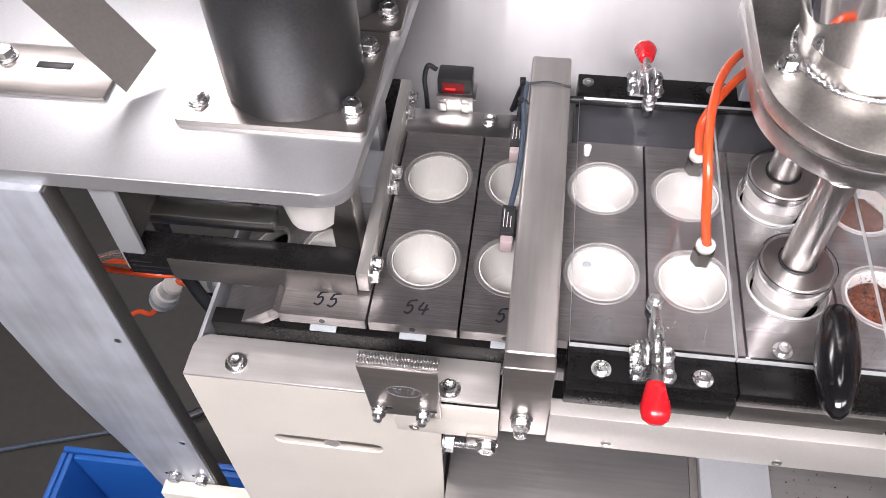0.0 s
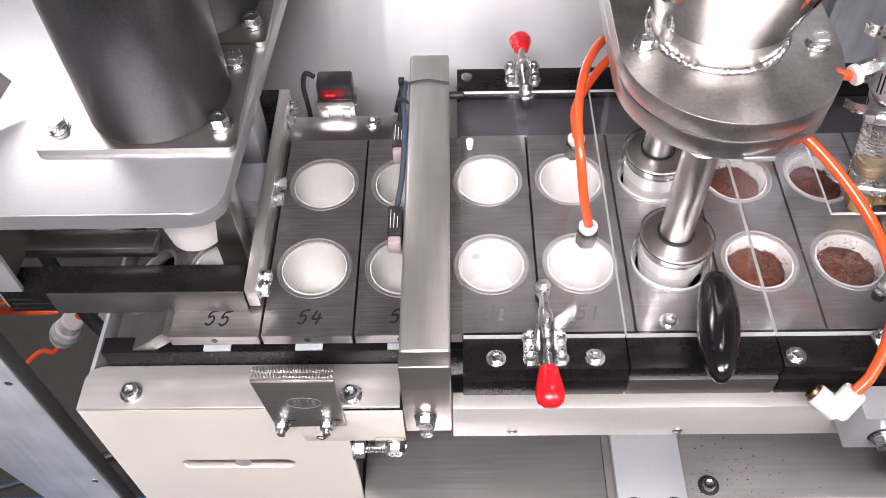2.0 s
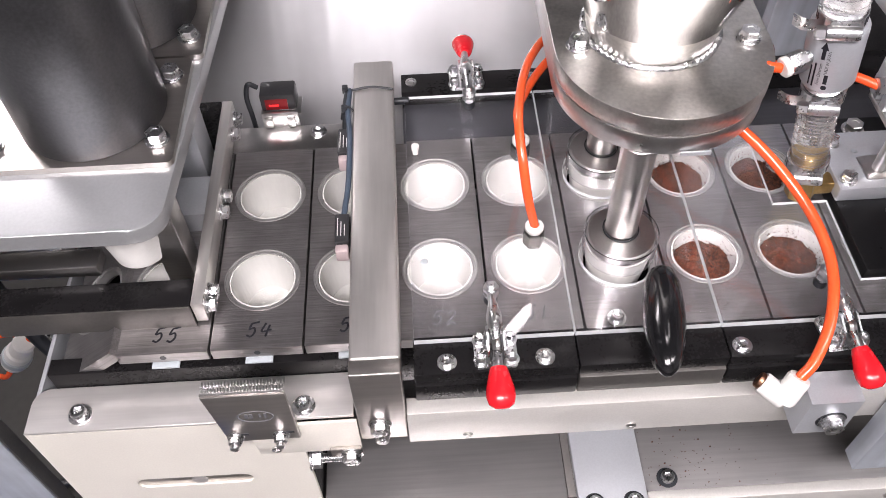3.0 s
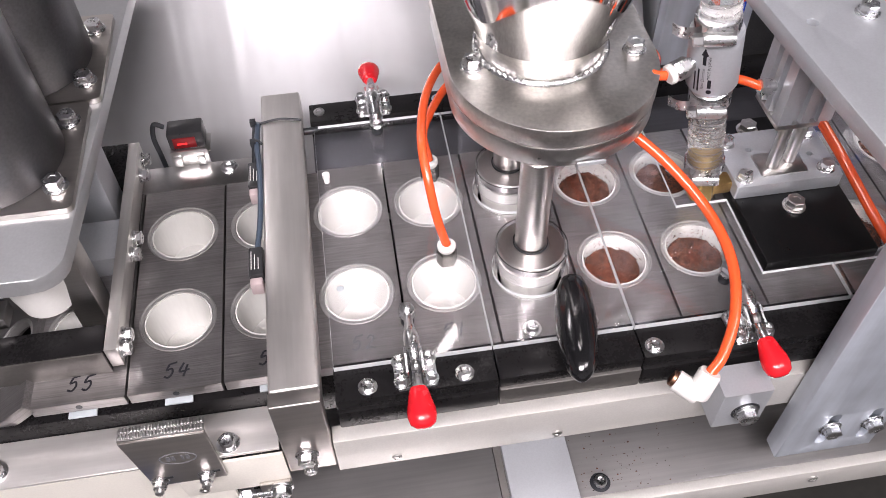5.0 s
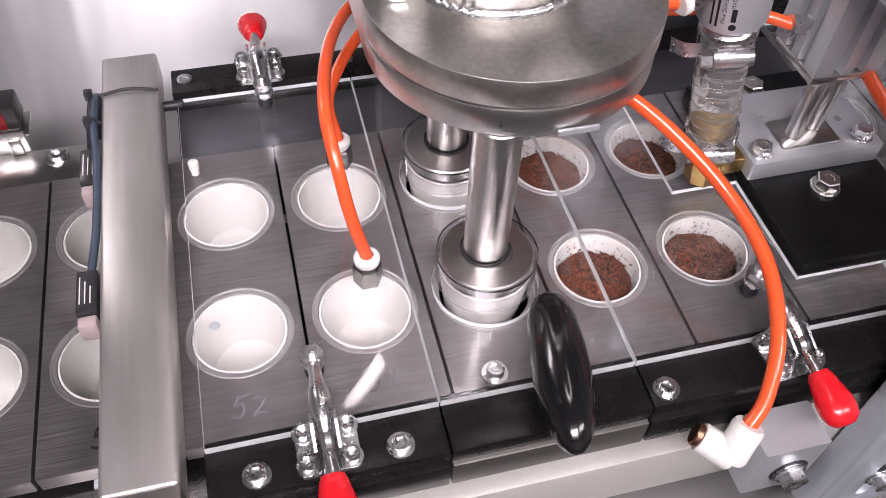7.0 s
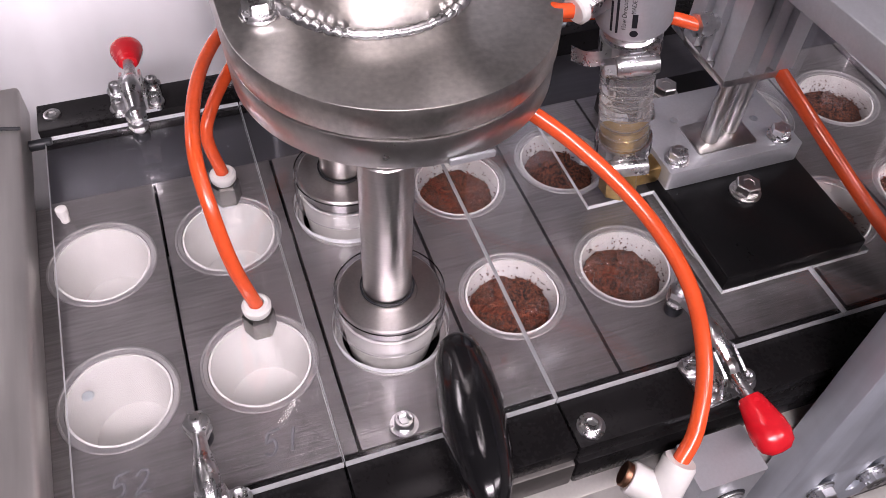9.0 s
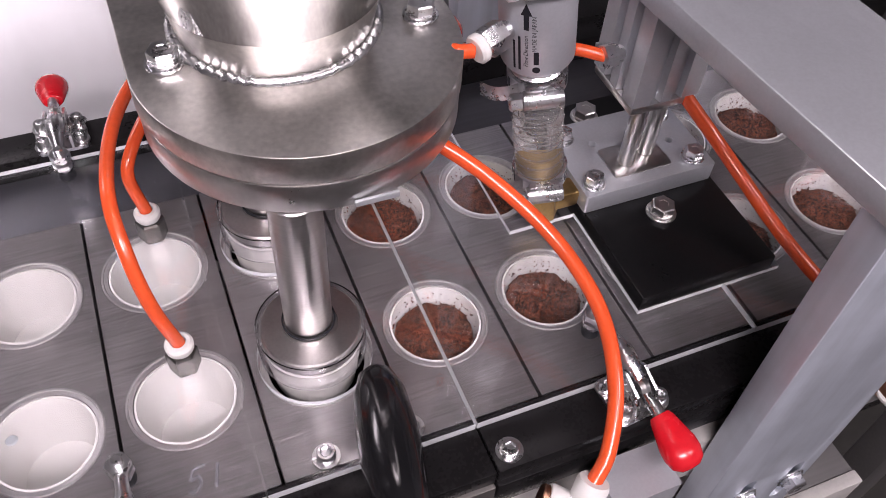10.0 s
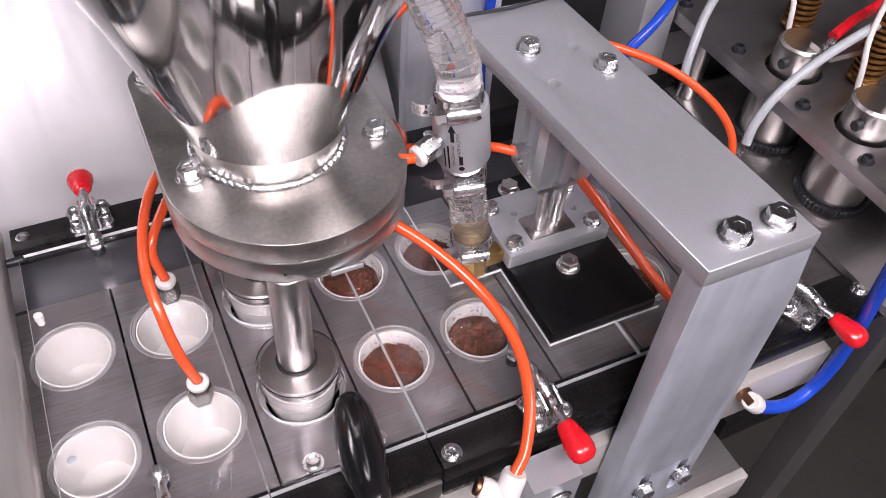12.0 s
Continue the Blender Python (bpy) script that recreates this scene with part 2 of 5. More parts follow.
def prism(loops, z0, z1, side=0):
    """A plate: loops[0] is the outline, the rest are holes through it. side: material slot of the rims."""
    bm = bmesh.new()
    edges = []
    for loop in loops:
        vs = [bm.verts.new((x, y, z1)) for x, y in loop]
        edges += [bm.edges.new((vs[i], vs[(i + 1) % len(vs)])) for i in range(len(vs))]
    bmesh.ops.triangle_fill(bm, use_beauty=True, use_dissolve=False, edges=edges)
    top = bm.faces[:]
    ext = bmesh.ops.extrude_face_region(bm, geom=top, use_keep_orig=True)
    low = [g for g in ext["geom"] if isinstance(g, bmesh.types.BMVert)]
    for v in low:
        v.co.z = z0
    for f in bm.faces:
        if len(f.verts) == 4:
            f.material_index = side
    return bm


def soft(bm, w=0.0007):
    """Breaks the sharp edges of a plate."""
    es = [e for e in bm.edges if len(e.link_faces) == 2 and e.calc_face_angle(0) > 0.9]
    bmesh.ops.bevel(bm, geom=es, offset=w, segments=2, affect="EDGES", profile=0.5)
    return bm


def spline(points, steps=14):
    pts = [Vector(p) for p in points]
    pts = [pts[0] * 2 - pts[1], *pts, pts[-1] * 2 - pts[-2]]
    out = []
    for i in range(1, len(pts) - 2):
        a, b, c, d = pts[i - 1:i + 3]
        for k in range(steps):
            t = k / steps
            out.append(0.5 * (2 * b + (c - a) * t + (2 * a - 5 * b + 4 * c - d) * t * t + (3 * b - a - 3 * c + d) * t ** 3))
    out.append(pts[-2])
    return out


def sweep(points, r, n=14, steps=14):
    """A round tube along a smooth line."""
    path = spline(points, steps)
    bm = bmesh.new()
    rings = []
    side = Vector((0.31, 0.52, 0.79))
    for i, p in enumerate(path):
        d = (path[min(i + 1, len(path) - 1)] - path[max(i - 1, 0)]).normalized()
        u = (side - d * side.dot(d)).normalized()
        w = d.cross(u)
        side = u
        rad = r(i / (len(path) - 1)) if callable(r) else r
        rings.append([bm.verts.new(p + (u * math.cos(2 * math.pi * k / n) + w * math.sin(2 * math.pi * k / n)) * rad) for k in range(n)])
    for a, b in zip(rings, rings[1:]):
        for k in range(n):
            bm.faces.new((a[k], a[(k + 1) % n], b[(k + 1) % n], b[k]))
    bm.faces.new(rings[0])
    bm.faces.new(rings[-1][::-1])
    return bm


def align(eye, target):
    """The matrix that stands the z axis at eye towards target."""
    d = Vector(target) - Vector(eye)
    return Matrix.Translation(eye) @ d.to_track_quat("Z", "Y").to_matrix().to_4x4()


def hex_bolt(at=(0, 0, 0), af=0.010, m=None, washer=True):
    """A hexagon head on its washer, standing on at."""
    h = af * 0.42
    z = 0.0
    bms = []
    if washer:
        bms.append(lathe([(0, 0), (af * 0.7, 0), (af * 0.72, 0.0003), (af * 0.72, 0.001), (af * 0.5, 0.0013), (0, 0.0013)], 24))
        bms.append(lathe([(0, 0.0013), (af * 0.62, 0.0013), (af * 0.62, 0.0026), (0, 0.0026)], 20))
        z = 0.0026
    r = af * 0.577
    bms.append(lathe([(0, z), (r, z), (r, z + h * 0.88), (r * 0.9, z + h), (r * 0.45, z + h), (r * 0.4, z + h * 0.93), (0, z + h * 0.93)], 6))
    return moved(join(*bms), m or Matrix.Translation(at))


def cap_screw(at=(0, 0, 0), r=0.0045, h=0.005, m=None, washer=True):
    """A socket screw with its hexagon recess, standing on at."""
    bms = []
    z = 0.0
    if washer:
        bms.append(lathe([(0, 0), (r * 1.45, 0), (r * 1.45, 0.0009), (0, 0.0009)], 24))
        z = 0.0009
    bms.append(lathe([(0, z), (r, z), (r, z + h * 0.85), (r * 0.88, z + h), (r * 0.62, z + h)], 24))
    bms.append(lathe([(r * 0.62, z + h), (r * 0.58, z + h * 0.45), (0, z + h * 0.4)], 6))
    return moved(join(*bms), m or Matrix.Translation(at))


def lettering(name, text, size, mat, m, parent, depth=0.0001):
    cu = bpy.data.curves.new(name, "FONT")
    cu.body, cu.size, cu.extrude = text, size, depth
    cu.align_x = "CENTER"
    ob = bpy.data.objects.new(name, cu)
    scene.collection.objects.link(ob)
    bpy.context.view_layer.update()
    me = bpy.data.meshes.new_from_object(ob.evaluated_get(bpy.context.evaluated_depsgraph_get()))
    bpy.data.objects.remove(ob)
    me.transform(m)
    o = ORIGIN.get(parent.name)
    if o is None:
        o = ORIGIN[parent.parent.name]
    me.transform(Matrix.Translation(-o))
    me.materials.clear()
    me.materials.append(mat)
    out = new(name, me)
    out.parent = parent
    return out


FACE_FRONT = Matrix.Rotation(radians(90), 4, "X")

# ---- the room ----
single("floor", box(-3, 3, -3, 3, FLOOR - 0.1, FLOOR, 0), CONCRETE, "dark grey concrete workshop floor", "floor", "structure", smooth=0)
single("ceiling", box(-3, 3, -3, 3, CEIL, CEIL + 0.1, 0), CEILPAINT, "grey painted workshop ceiling", "ceiling", "structure", smooth=0)
single("wall_north", box(-3, 3, 3, 3.1, FLOOR, CEIL, 0), PAINT, "light grey painted workshop wall", "wall", "structure", smooth=0)
single("wall_south", box(-3, 3, -3.1, -3, FLOOR, CEIL, 0), PAINT, "light grey painted workshop wall", "wall", "structure", smooth=0)
single("wall_east", box(3, 3.1, -3, 3, FLOOR, CEIL, 0), PAINT, "light grey painted workshop wall", "wall", "structure", smooth=0)
single("wall_west", box(-3.1, -3, -3, 3, FLOOR, CEIL, 0), PAINT, "light grey painted workshop wall", "wall", "structure", smooth=0)
for lx, ly, lsx, lsy, lw in LAMPS:
    lt = thing("ceiling_light", "flat white lit panel light under the ceiling", "ceiling light", (lx, ly, CEIL), "panel lights")
    part("housing", box(lx - lsx / 2 - 0.02, lx + lsx / 2 + 0.02, ly - lsy / 2 - 0.02, ly + lsy / 2 + 0.02, CEIL - 0.04, CEIL), WHITEPL, lt)
    part("diffuser", box(lx - lsx / 2, lx + lsx / 2, ly - lsy / 2, ly + lsy / 2, CEIL - 0.05, CEIL - 0.041), TUBELIGHT, lt, "lit white diffuser")

# ---- machine frame ----
single("back_panel", moved(box(-0.16, 0.423, 0, 0.004, -0.06, 0.55, 0.001), Matrix.Translation((0, 0.262, -0.06)) @ Matrix.Rotation(radians(-40), 4, "X")), BACK, "satin grey steel sheet sloping up behind the conveyor", "panel", "structure")
single("table_plate", box(0.024, 0.2125, -0.145, 0.26, -0.185, -0.17, 0.001), TABLE, "brushed steel lower table plate under the conveyor", "table plate", "structure")
single("table_plate", box(0.2725, 0.575, -0.1, 0.26, -0.185, -0.17, 0.001), TABLE, "brushed steel lower table plate dusted with coffee crumbs", "table plate", "structure")
single("table_rib", box(0.213, 0.272, -0.1, 0.26, -0.2, -0.172, 0.001), BLADE, "dark steel rib between the table plates", "table rib", "structure")

PX = 0.061
ROW = 0.0775

fp = thing("frame_plate", "pale anodised front plate with a slot and bent top flange", "machine frame", (-0.07, -0.09, -0.4))
slot = [(x, z) for x, z in rounded(-0.107, -0.0225, -0.1295, -0.1145, 0.0074)]
front = prism([[(-0.154, -0.45), (0.0215, -0.45), (0.0215, -0.075), (0.0215, -0.0355), (-0.154, -0.0355)], slot], 0, 0.003)
part("front", moved(front, Matrix.Translation((0, -0.087, 0)) @ FACE_FRONT), ALU_CREAM, fp)
part("slot_back", box(-0.112, -0.018, -0.0882, -0.0868, -0.134, -0.11, 0.0002), BASESTEEL, fp, "worn steel seen through the slot")
part("slot_pin", moved(rod(0.0062, 0, 0.001, n=24, ch=0.0003), Matrix.Translation((-0.062, -0.0883, -0.1225)) @ FACE_FRONT), STEEL_X, fp, "round screw end in the slot")
flange = [(-0.154, -0.09), (0.06, -0.09), (0.06, -0.0575)] + [(-0.142 + 0.012 * math.cos(radians(a)), -0.0695 + 0.012 * math.sin(radians(a))) for a in (90, 105, 120, 135, 150, 165, 180)]
part("flange", soft(prism([flange], -0.0355, -0.0325), 0.0006), STEEL_X, fp, "bent brushed top flange with a rounded corner")
part("side", box(-0.154, -0.151, -0.086, 0.15, -0.45, -0.036, 0.0004), ALU, fp)
part("end_side", box(0.019, 0.022, -0.086, -0.03, -0.45, -0.075, 0.0004), BLACK, fp)
part("bolt", cap_screw((-0.1195, -0.0785, -0.0325), 0.0052, 0.0055), ZINC, fp)
part("bolt", cap_screw((0.0275, -0.0815, -0.0325), 0.0052, 0.0055), ZINC, fp)

rl = thing("guide_rail", "pale aluminium rail along the conveyor front", "rail", (0.3, -0.09, -0.1))
part("bar", box(0.0945, 0.612, -0.0905, -0.078, -0.0775, -0.036, 0.0008), RAIL, rl)
part("end_plate", soft(moved(prism([[(-0.0085, -0.079), (0.0615, -0.079), (0.0615, -0.037), (-0.0125, -0.037)]], 0, 0.0022), Matrix.Translation((0, -0.0902, 0)) @ FACE_FRONT), 0.0004), ALU_CREAM, rl)
for sx, sy, sz in ((0.0035, -0.0924, -0.0715), (0.135, -0.0905, -0.07), (0.248, -0.0905, -0.0705), (0.5, -0.0905, -0.07)):
    part("screw", moved(cap_screw((0, 0, 0), 0.0035, 0.0012, washer=False), Matrix.Translation((sx, sy, sz)) @ FACE_FRONT), SATIN, rl)

# ground plates under the rail
tb = thing("mounting_plate", "grey aluminium strip screwed on the table", "plate", (0.245, -0.08, -0.17))
part("strip", box(0.219, 0.272, -0.124, 0.1, -0.1695, -0.161, 0.0008), ALU, tb)
for sx in (0.231, 0.261):
    part("screw", cap_screw((sx, -0.1105, -0.161), 0.0052, 0.005, washer=False), ZINC, tb)
    part("washer", rod(0.0082, -0.161, -0.1603, (sx, -0.1105), 24, 0.0002), CABLE, tb)
sc = thing("table_screw", "socket screw with a black washer in the table", "screw", (0.292, -0.09, -0.17))
part("head", cap_screw((0.292, -0.09, -0.1698), 0.0052, 0.005, washer=False), ZINC, sc)
part("washer", rod(0.0082, -0.1698, -0.169, (0.292, -0.09), 24, 0.0002), CABLE, sc, "black washer")
ef = thing("table_front_edge", "pale aluminium edge strip along the table front", "edge strip", (0.5, -0.105, -0.19))
part("strip", box(0.274, 0.575, -0.1095, -0.1003, -0.2, -0.168, 0.001), RAIL, ef)
part("screw", moved(cap_screw((0, 0, 0), 0.004, 0.0015, washer=False), Matrix.Translation((0.465, -0.1095, -0.181)) @ FACE_FRONT), SATIN, ef)


def conveyor_bed():
    b = thing("conveyor_bed", "dark steel bed and chain guides under the carrier plates", "conveyor bed", (0.3, 0.03, -0.05))
    part("near_guide", box(-0.14, 0.95, -0.0572, -0.045, -0.05, -0.016, 0.0006), BLACK, b)
    part("far_guide", box(-0.14, 0.95, 0.115, 0.127, -0.05, -0.016, 0.0006), BLACK, b)
    part("bed_floor", box(-0.14, 0.95, -0.044, 0.114, -0.062, -0.056, 0.0006), BLACK, b)


conveyor_bed()


# ---- carrier plates and cups ----
def plate_mesh(cx, holes=True):
    h = 0.0297
    loops = [rounded(-h, h, -0.0555, 0.1235, 0.0008, 2)]
    loops += [circle(0, 0, 0.0262, 48), circle(0, ROW, 0.0262, 48)]
    return prism(loops, -0.0095, 0)


def seat_ring(y):
    return lathe([(0.0261, -0.004), (0.0261, 0.0002), (0.0258, 0.0006), (0.0252, 0.0006), (0.0249, -0.0003), (0.0231, -0.0005), (0.0228, -0.002), (0.0228, -0.006)], 48, (0, y, 0))


base_plate = thing("carrier_plate", "dark brushed steel carrier plate with two round cup seats", "carrier plate", (0, 0, 0), "carrier plates on the conveyor")
part("plate", plate_mesh(0), PLATE, base_plate)
for y in (0, ROW):
    part("seat_ring", seat_ring(y), RING, base_plate, "grey steel seat ring")
part("tab", box(-0.009, 0.009, -0.0585, -0.05, -0.0135, -0.0119, 0.0003), SILICONE, base_plate, "white plastic tab under the front")
part("pin_hole", moved(rod(0.0021, 0, 0.0004, n=16, ch=0.0001), Matrix.Translation((0.0, -0.0554, -0.0048)) @ FACE_FRONT), CABLE, base_plate, "small dark hole in the front edge")

plates = {0: base_plate}
for i in list(range(-1, 0)) + list(range(1, 13)):
    plates[i] = copy_thing(base_plate, pose(i * PX, 0, 0))
    ORIGIN[plates[i].name] = Vector((i * PX, 0, 0))
tilted = copy_thing(base_plate, pose(-0.1165, 0, -0.014, 0, -38, 0))
ORIGIN[tilted.name] = Vector((0, 0, 0))
tagged(tilted, "dark brushed steel carrier plate tipping over the conveyor end")
for child in list(tilted.children):
    if child.name.startswith("tab"):
        bpy.data.objects.remove(child)
STROKES = {
    "1": [[(0.5, 1), (0.42, 0.5), (0.4, 0)]],
    "2": [[(0.1, 0.8), (0.4, 1), (0.68, 0.75), (0.15, 0.06), (0.5, 0.14), (0.95, 0.02)]],
    "3": [[(0.15, 0.92), (0.6, 1), (0.7, 0.76), (0.35, 0.55), (0.75, 0.33), (0.5, 0.02), (0.08, 0.1)]],
    "4": [[(0.32, 1), (0.1, 0.42), (0.5, 0.4), (0.95, 0.5)], [(0.68, 0.85), (0.55, 0)]],
    "5": [[(0.95, 1.05), (0.32, 0.95)], [(0.32, 0.95), (0.2, 0.55), (0.6, 0.62), (0.75, 0.3), (0.5, 0.0), (0.1, 0.1)]],
}


def handwriting(text, x, y):
    """Marker strokes lying flat on the plate."""
    bms = []
    for k, ch in enumerate(text):
        for line in STROKES[ch]:
            pts = [(x + 0.0092 * k + 0.0075 * u + 0.0018 * v, y + 0.0105 * v - 0.0006 * k, 0) for u, v in line]
            bms.append(moved(sweep(pts, 0.0007, 8, 8), Matrix.Translation((0, 0, 0.0001)) @ Matrix.Diagonal((1, 1, 0.15, 1))))
    return join(*bms)


for i, txt in ((-1, "55"), (0, "54"), (1, "53"), (2, "52"), (3, "51")):
    plates[i]["label"] = "dark brushed steel carrier plate with a handwritten number " + txt
    # greyer numbers from slot 2 on paint in the glare of the covers
    part("number", handwriting(txt, i * PX - 0.008, -0.046), INK if i < 2 else GREY_PRINT_GLARE, plates[i], "handwritten marker number")


def cup_body():
    """A thin paper cup whose wall is pressed into fine pleats."""
    bm = lathe([(0.0227, -0.0012), (0.0217, -0.001), (0.0212, -0.008), (0.0186, -0.031), (0.0172, -0.034), (0.0, -0.0345), (0.0, -0.0355), (0.0178, -0.0352), (0.0194, -0.0315), (0.0221, -0.008), (0.0227, -0.0022)], 96)
    for v in bm.verts:
        r = math.hypot(v.co.x, v.co.y)
        if r > 0.01 and v.co.z < -0.004:
            a = math.atan2(v.co.y, v.co.x)
            k = 1 + 0.003 * math.sin(a * 36) + 0.01 * noise.noise((3 * math.cos(a), 3 * math.sin(a), 60 * v.co.z))
            v.co.x, v.co.y = v.co.x * k, v.co.y * k
    return bm


def grounds():
    """A heap of ground coffee with an uneven rim and loose crumbs."""
    n, k = 56, 12
    bm = bmesh.new()
    rows = []
    for j in range(k + 1):
        r = 0.0196 * j / k
        row = []
        for i in range(n):
            a = 2 * math.pi * i / n
            wob = 1 + (0.05 * noise.noise((2.2 * math.cos(a), 2.2 * math.sin(a), 3.1)) + 0.03 * noise.noise((9 * math.cos(a), 9 * math.sin(a), 7.7))) * j / k
            x, y = r * wob * math.cos(a), r * wob * math.sin(a)
            z = -0.0115 + 0.0022 * noise.noise((x * 130, y * 130, 1.7)) + 0.0011 * noise.noise((x * 500, y * 500, 4.2)) + 0.002 * (1 - (j / k) ** 2)
            row.append(bm.verts.new((x, y, z)) if j else None)
        rows.append(row)
    mid = bm.verts.new((0, 0, -0.0095))
    for i in range(n):
        bm.faces.new((mid, rows[1][i], rows[1][(i + 1) % n]))
        for j in range(1, k):
            bm.faces.new((rows[j][i], rows[j + 1][i], rows[j + 1][(i + 1) % n], rows[j][(i + 1) % n]))
    rnd = random.Random(4)
    for _ in range(460):
        a, r = rnd.uniform(0, 6.283), 0.0195 * math.sqrt(rnd.random())
        s = rnd.uniform(0.0003, 0.0008)
        c = Vector((r * math.cos(a), r * math.sin(a), -0.0098 + rnd.uniform(-0.001, 0.0006)))
        bmesh.ops.create_icosphere(bm, subdivisions=1, radius=s, matrix=Matrix.Translation(c) @ Matrix.Diagonal((1, rnd.uniform(0.5, 1), rnd.uniform(0.4, 1), 1)))
    for _ in range(70):
        a, z = rnd.uniform(0, 6.283), -0.0085 + abs(rnd.gauss(0, 0.0022))
        r = 0.0204 + 0.0008 * (z + 0.009) / 0.006
        bmesh.ops.create_icosphere(bm, subdivisions=1, radius=rnd.uniform(0.0002, 0.0005), matrix=Matrix.Translation((r * math.cos(a), r * math.sin(a), z)))
    return bm


empty_cup = thing("coffee_cup", "empty white paper coffee capsule cup in its carrier plate", "cup", (0, 0, 0), "cups in the carrier plates")
part("body", cup_body(), WHITE, empty_cup)
full_cup = thing("coffee_cup", "white paper capsule cup filled with brown ground coffee", "cup", (0, 0, 0), "cups in the carrier plates")
part("body", cup_body(), WHITE, full_cup)
part("coffee", grounds(), COFFEE, full_cup, "loose brown ground coffee", smooth=0)
spins = random.Random(8)
first = {"e": True, "f": True}
for i in range(-1, 13):
    for y in (0, ROW):
        key = "f" if i >= 5 else "e"
        src = full_cup if key == "f" else empty_cup
        m = pose(i * PX, y + (0.0025 if i == 4 else 0), 0.0195 if i == 4 else 0.0003, 0, 0, spins.uniform(0, 360))
        if first[key]:
            src.matrix_basis = m
            first[key] = False
        else:
            copy_thing(src, m)

# ---- black rails and acrylic covers ----
def near_rail(x0, x1, label, front):
    r = thing("cover_rail", label, "rail", ((x0 + x1) / 2, -0.07, -0.03), "black rails under the covers")
    part("top_bar", box(x0, x1, -0.0845, -0.0615, -0.006, 0.0045, 0.0009), BLACK, r)
    part("front_bar", box(x0, x1, -0.0865, -0.0625, -0.0255, -0.0065, 0.0012), front, r)
    part("ledge", box(x0, x1, -0.0612, -0.0572, -0.012, 0.0026, 0.0003), BLACK, r)
    return r


r1 = near_rail(0.1015, 0.2052, "black plastic cover rail with two socket screws", BLACK)
near_rail(0.206, 0.3002, "black plastic cover rail beside the knob", BLADE)
r3 = near_rail(0.301, 0.72, "long black plastic cover rail", BLACK)
for r, sx, sy in ((r1, 0.1225, -0.0765), (r1, 0.1845, -0.0765), (r3, 0.3095, -0.0765), (r3, 0.63, -0.0735)):
    part("screw", cap_screw((sx, sy, 0.0045), 0.0043, 0.0026), ZINC, r)
fr = thing("far_rail", "black plastic rail along the back of the conveyor", "rail", (0.4, 0.176, 0))
part("bar", box(0.1, 0.72, 0.1685, 0.1905, -0.03, 0.0125, 0.0009), BLACK, fr)
part("ledge", box(0.1, 0.72, 0.1255, 0.168, -0.03, -0.003, 0.0006), LEDGE, fr, "dark grey metal ledge")
for sx in (0.108, 0.205, 0.31, 0.41):
    part("screw", cap_screw((sx, 0.18, 0.0125), 0.0045, 0.0012, washer=False), ZINC, fr)


def acrylic(outline, holes, label):
    c = thing("acrylic_cover", label, "cover", (outline[0][0], outline[0][1], 0.003), "clear covers over the conveyor")
    ob = part("sheet", prism([outline, *holes], 0.0032, 0.0082, side=1), [ACRYLIC, SAWN], c, smooth=0)
    ob.visible_shadow = False
    return c


Y0, Y1 = -0.0612, 0.1678
a1 = acrylic([(0.1022, Y0), (0.2052, Y0), (0.2052, Y1), (0.1022, Y1)], [circle(0.187, 0.0125, 0.004, 20), circle(0.187, 0.0955, 0.004, 20)], "clear acrylic cover with two air fittings")
a2 = acrylic([(0.206, Y0), (0.2998, Y0), (0.2998, Y1), (0.206, Y1)], [circle(4 * PX, 0, 0.0268, 48), circle(4 * PX, ROW, 0.0268, 48)], "clear acrylic cover with two round filling holes")
acrylic([(0.3006, Y0), (0.4506, Y0), (0.4506, -0.0325), (0.4005, -0.0325), (0.4005, 0.0365), (0.362, 0.0365), (0.362, Y1), (0.3006, Y1)], [], "clear acrylic cover with a stepped cut-out")
acrylic([(0.4514, Y0), (0.58, Y0), (0.58, Y1), (0.486, Y1), (0.486, -0.0325), (0.4514, -0.0325)], [], "clear acrylic cover beyond the tamping block")
part("locating_pin", lathe([(0, 0.0082), (0.0022, 0.0082), (0.0022, 0.012), (0.0028, 0.0125), (0.0028, 0.0165), (0.002, 0.017), (0, 0.017)], 18, (0.109, 0.1045, 0)), WHITEPL, a1, "small white plastic pin")
part("plug", rod(0.0026, 0.0083, 0.0095, (0.1115, 0.0005), 18), SILICONE, a1, "small grey plug")
part("screw", cap_screw((0.2335, -0.053, 0.0083), 0.0042, 0.0045), ZINC, a2)
part("screw", cap_screw((0.272, -0.053, 0.0083), 0.0042, 0.0045), ZINC, a2)

rnd = random.Random(21)
specks = bmesh.new()
for _ in range(260):
    x, y = rnd.uniform(0.31, 0.44), rnd.uniform(-0.058, 0.03)
    if rnd.random() < 0.45:
        x, y = rnd.uniform(0.105, 0.3), rnd.uniform(-0.058, 0.15)
    if x > 0.397 and y > -0.036 or math.hypot(x - 4 * PX, y) < 0.03 or math.hypot(x - 4 * PX, y - ROW) < 0.03:
        continue
    r = rnd.uniform(0.00012, 0.00034)
    bmesh.ops.create_icosphere(specks, subdivisions=1, radius=r, matrix=Matrix.Translation((x, y, 0.0083)) @ Matrix.Diagonal((1, rnd.uniform(0.4, 1), 0.5, 1)))
single("dust_specks", specks, SILICONE, "pale dust specks lying on the clear covers", "dust", "stuff", smooth=0)
grit = bmesh.new()
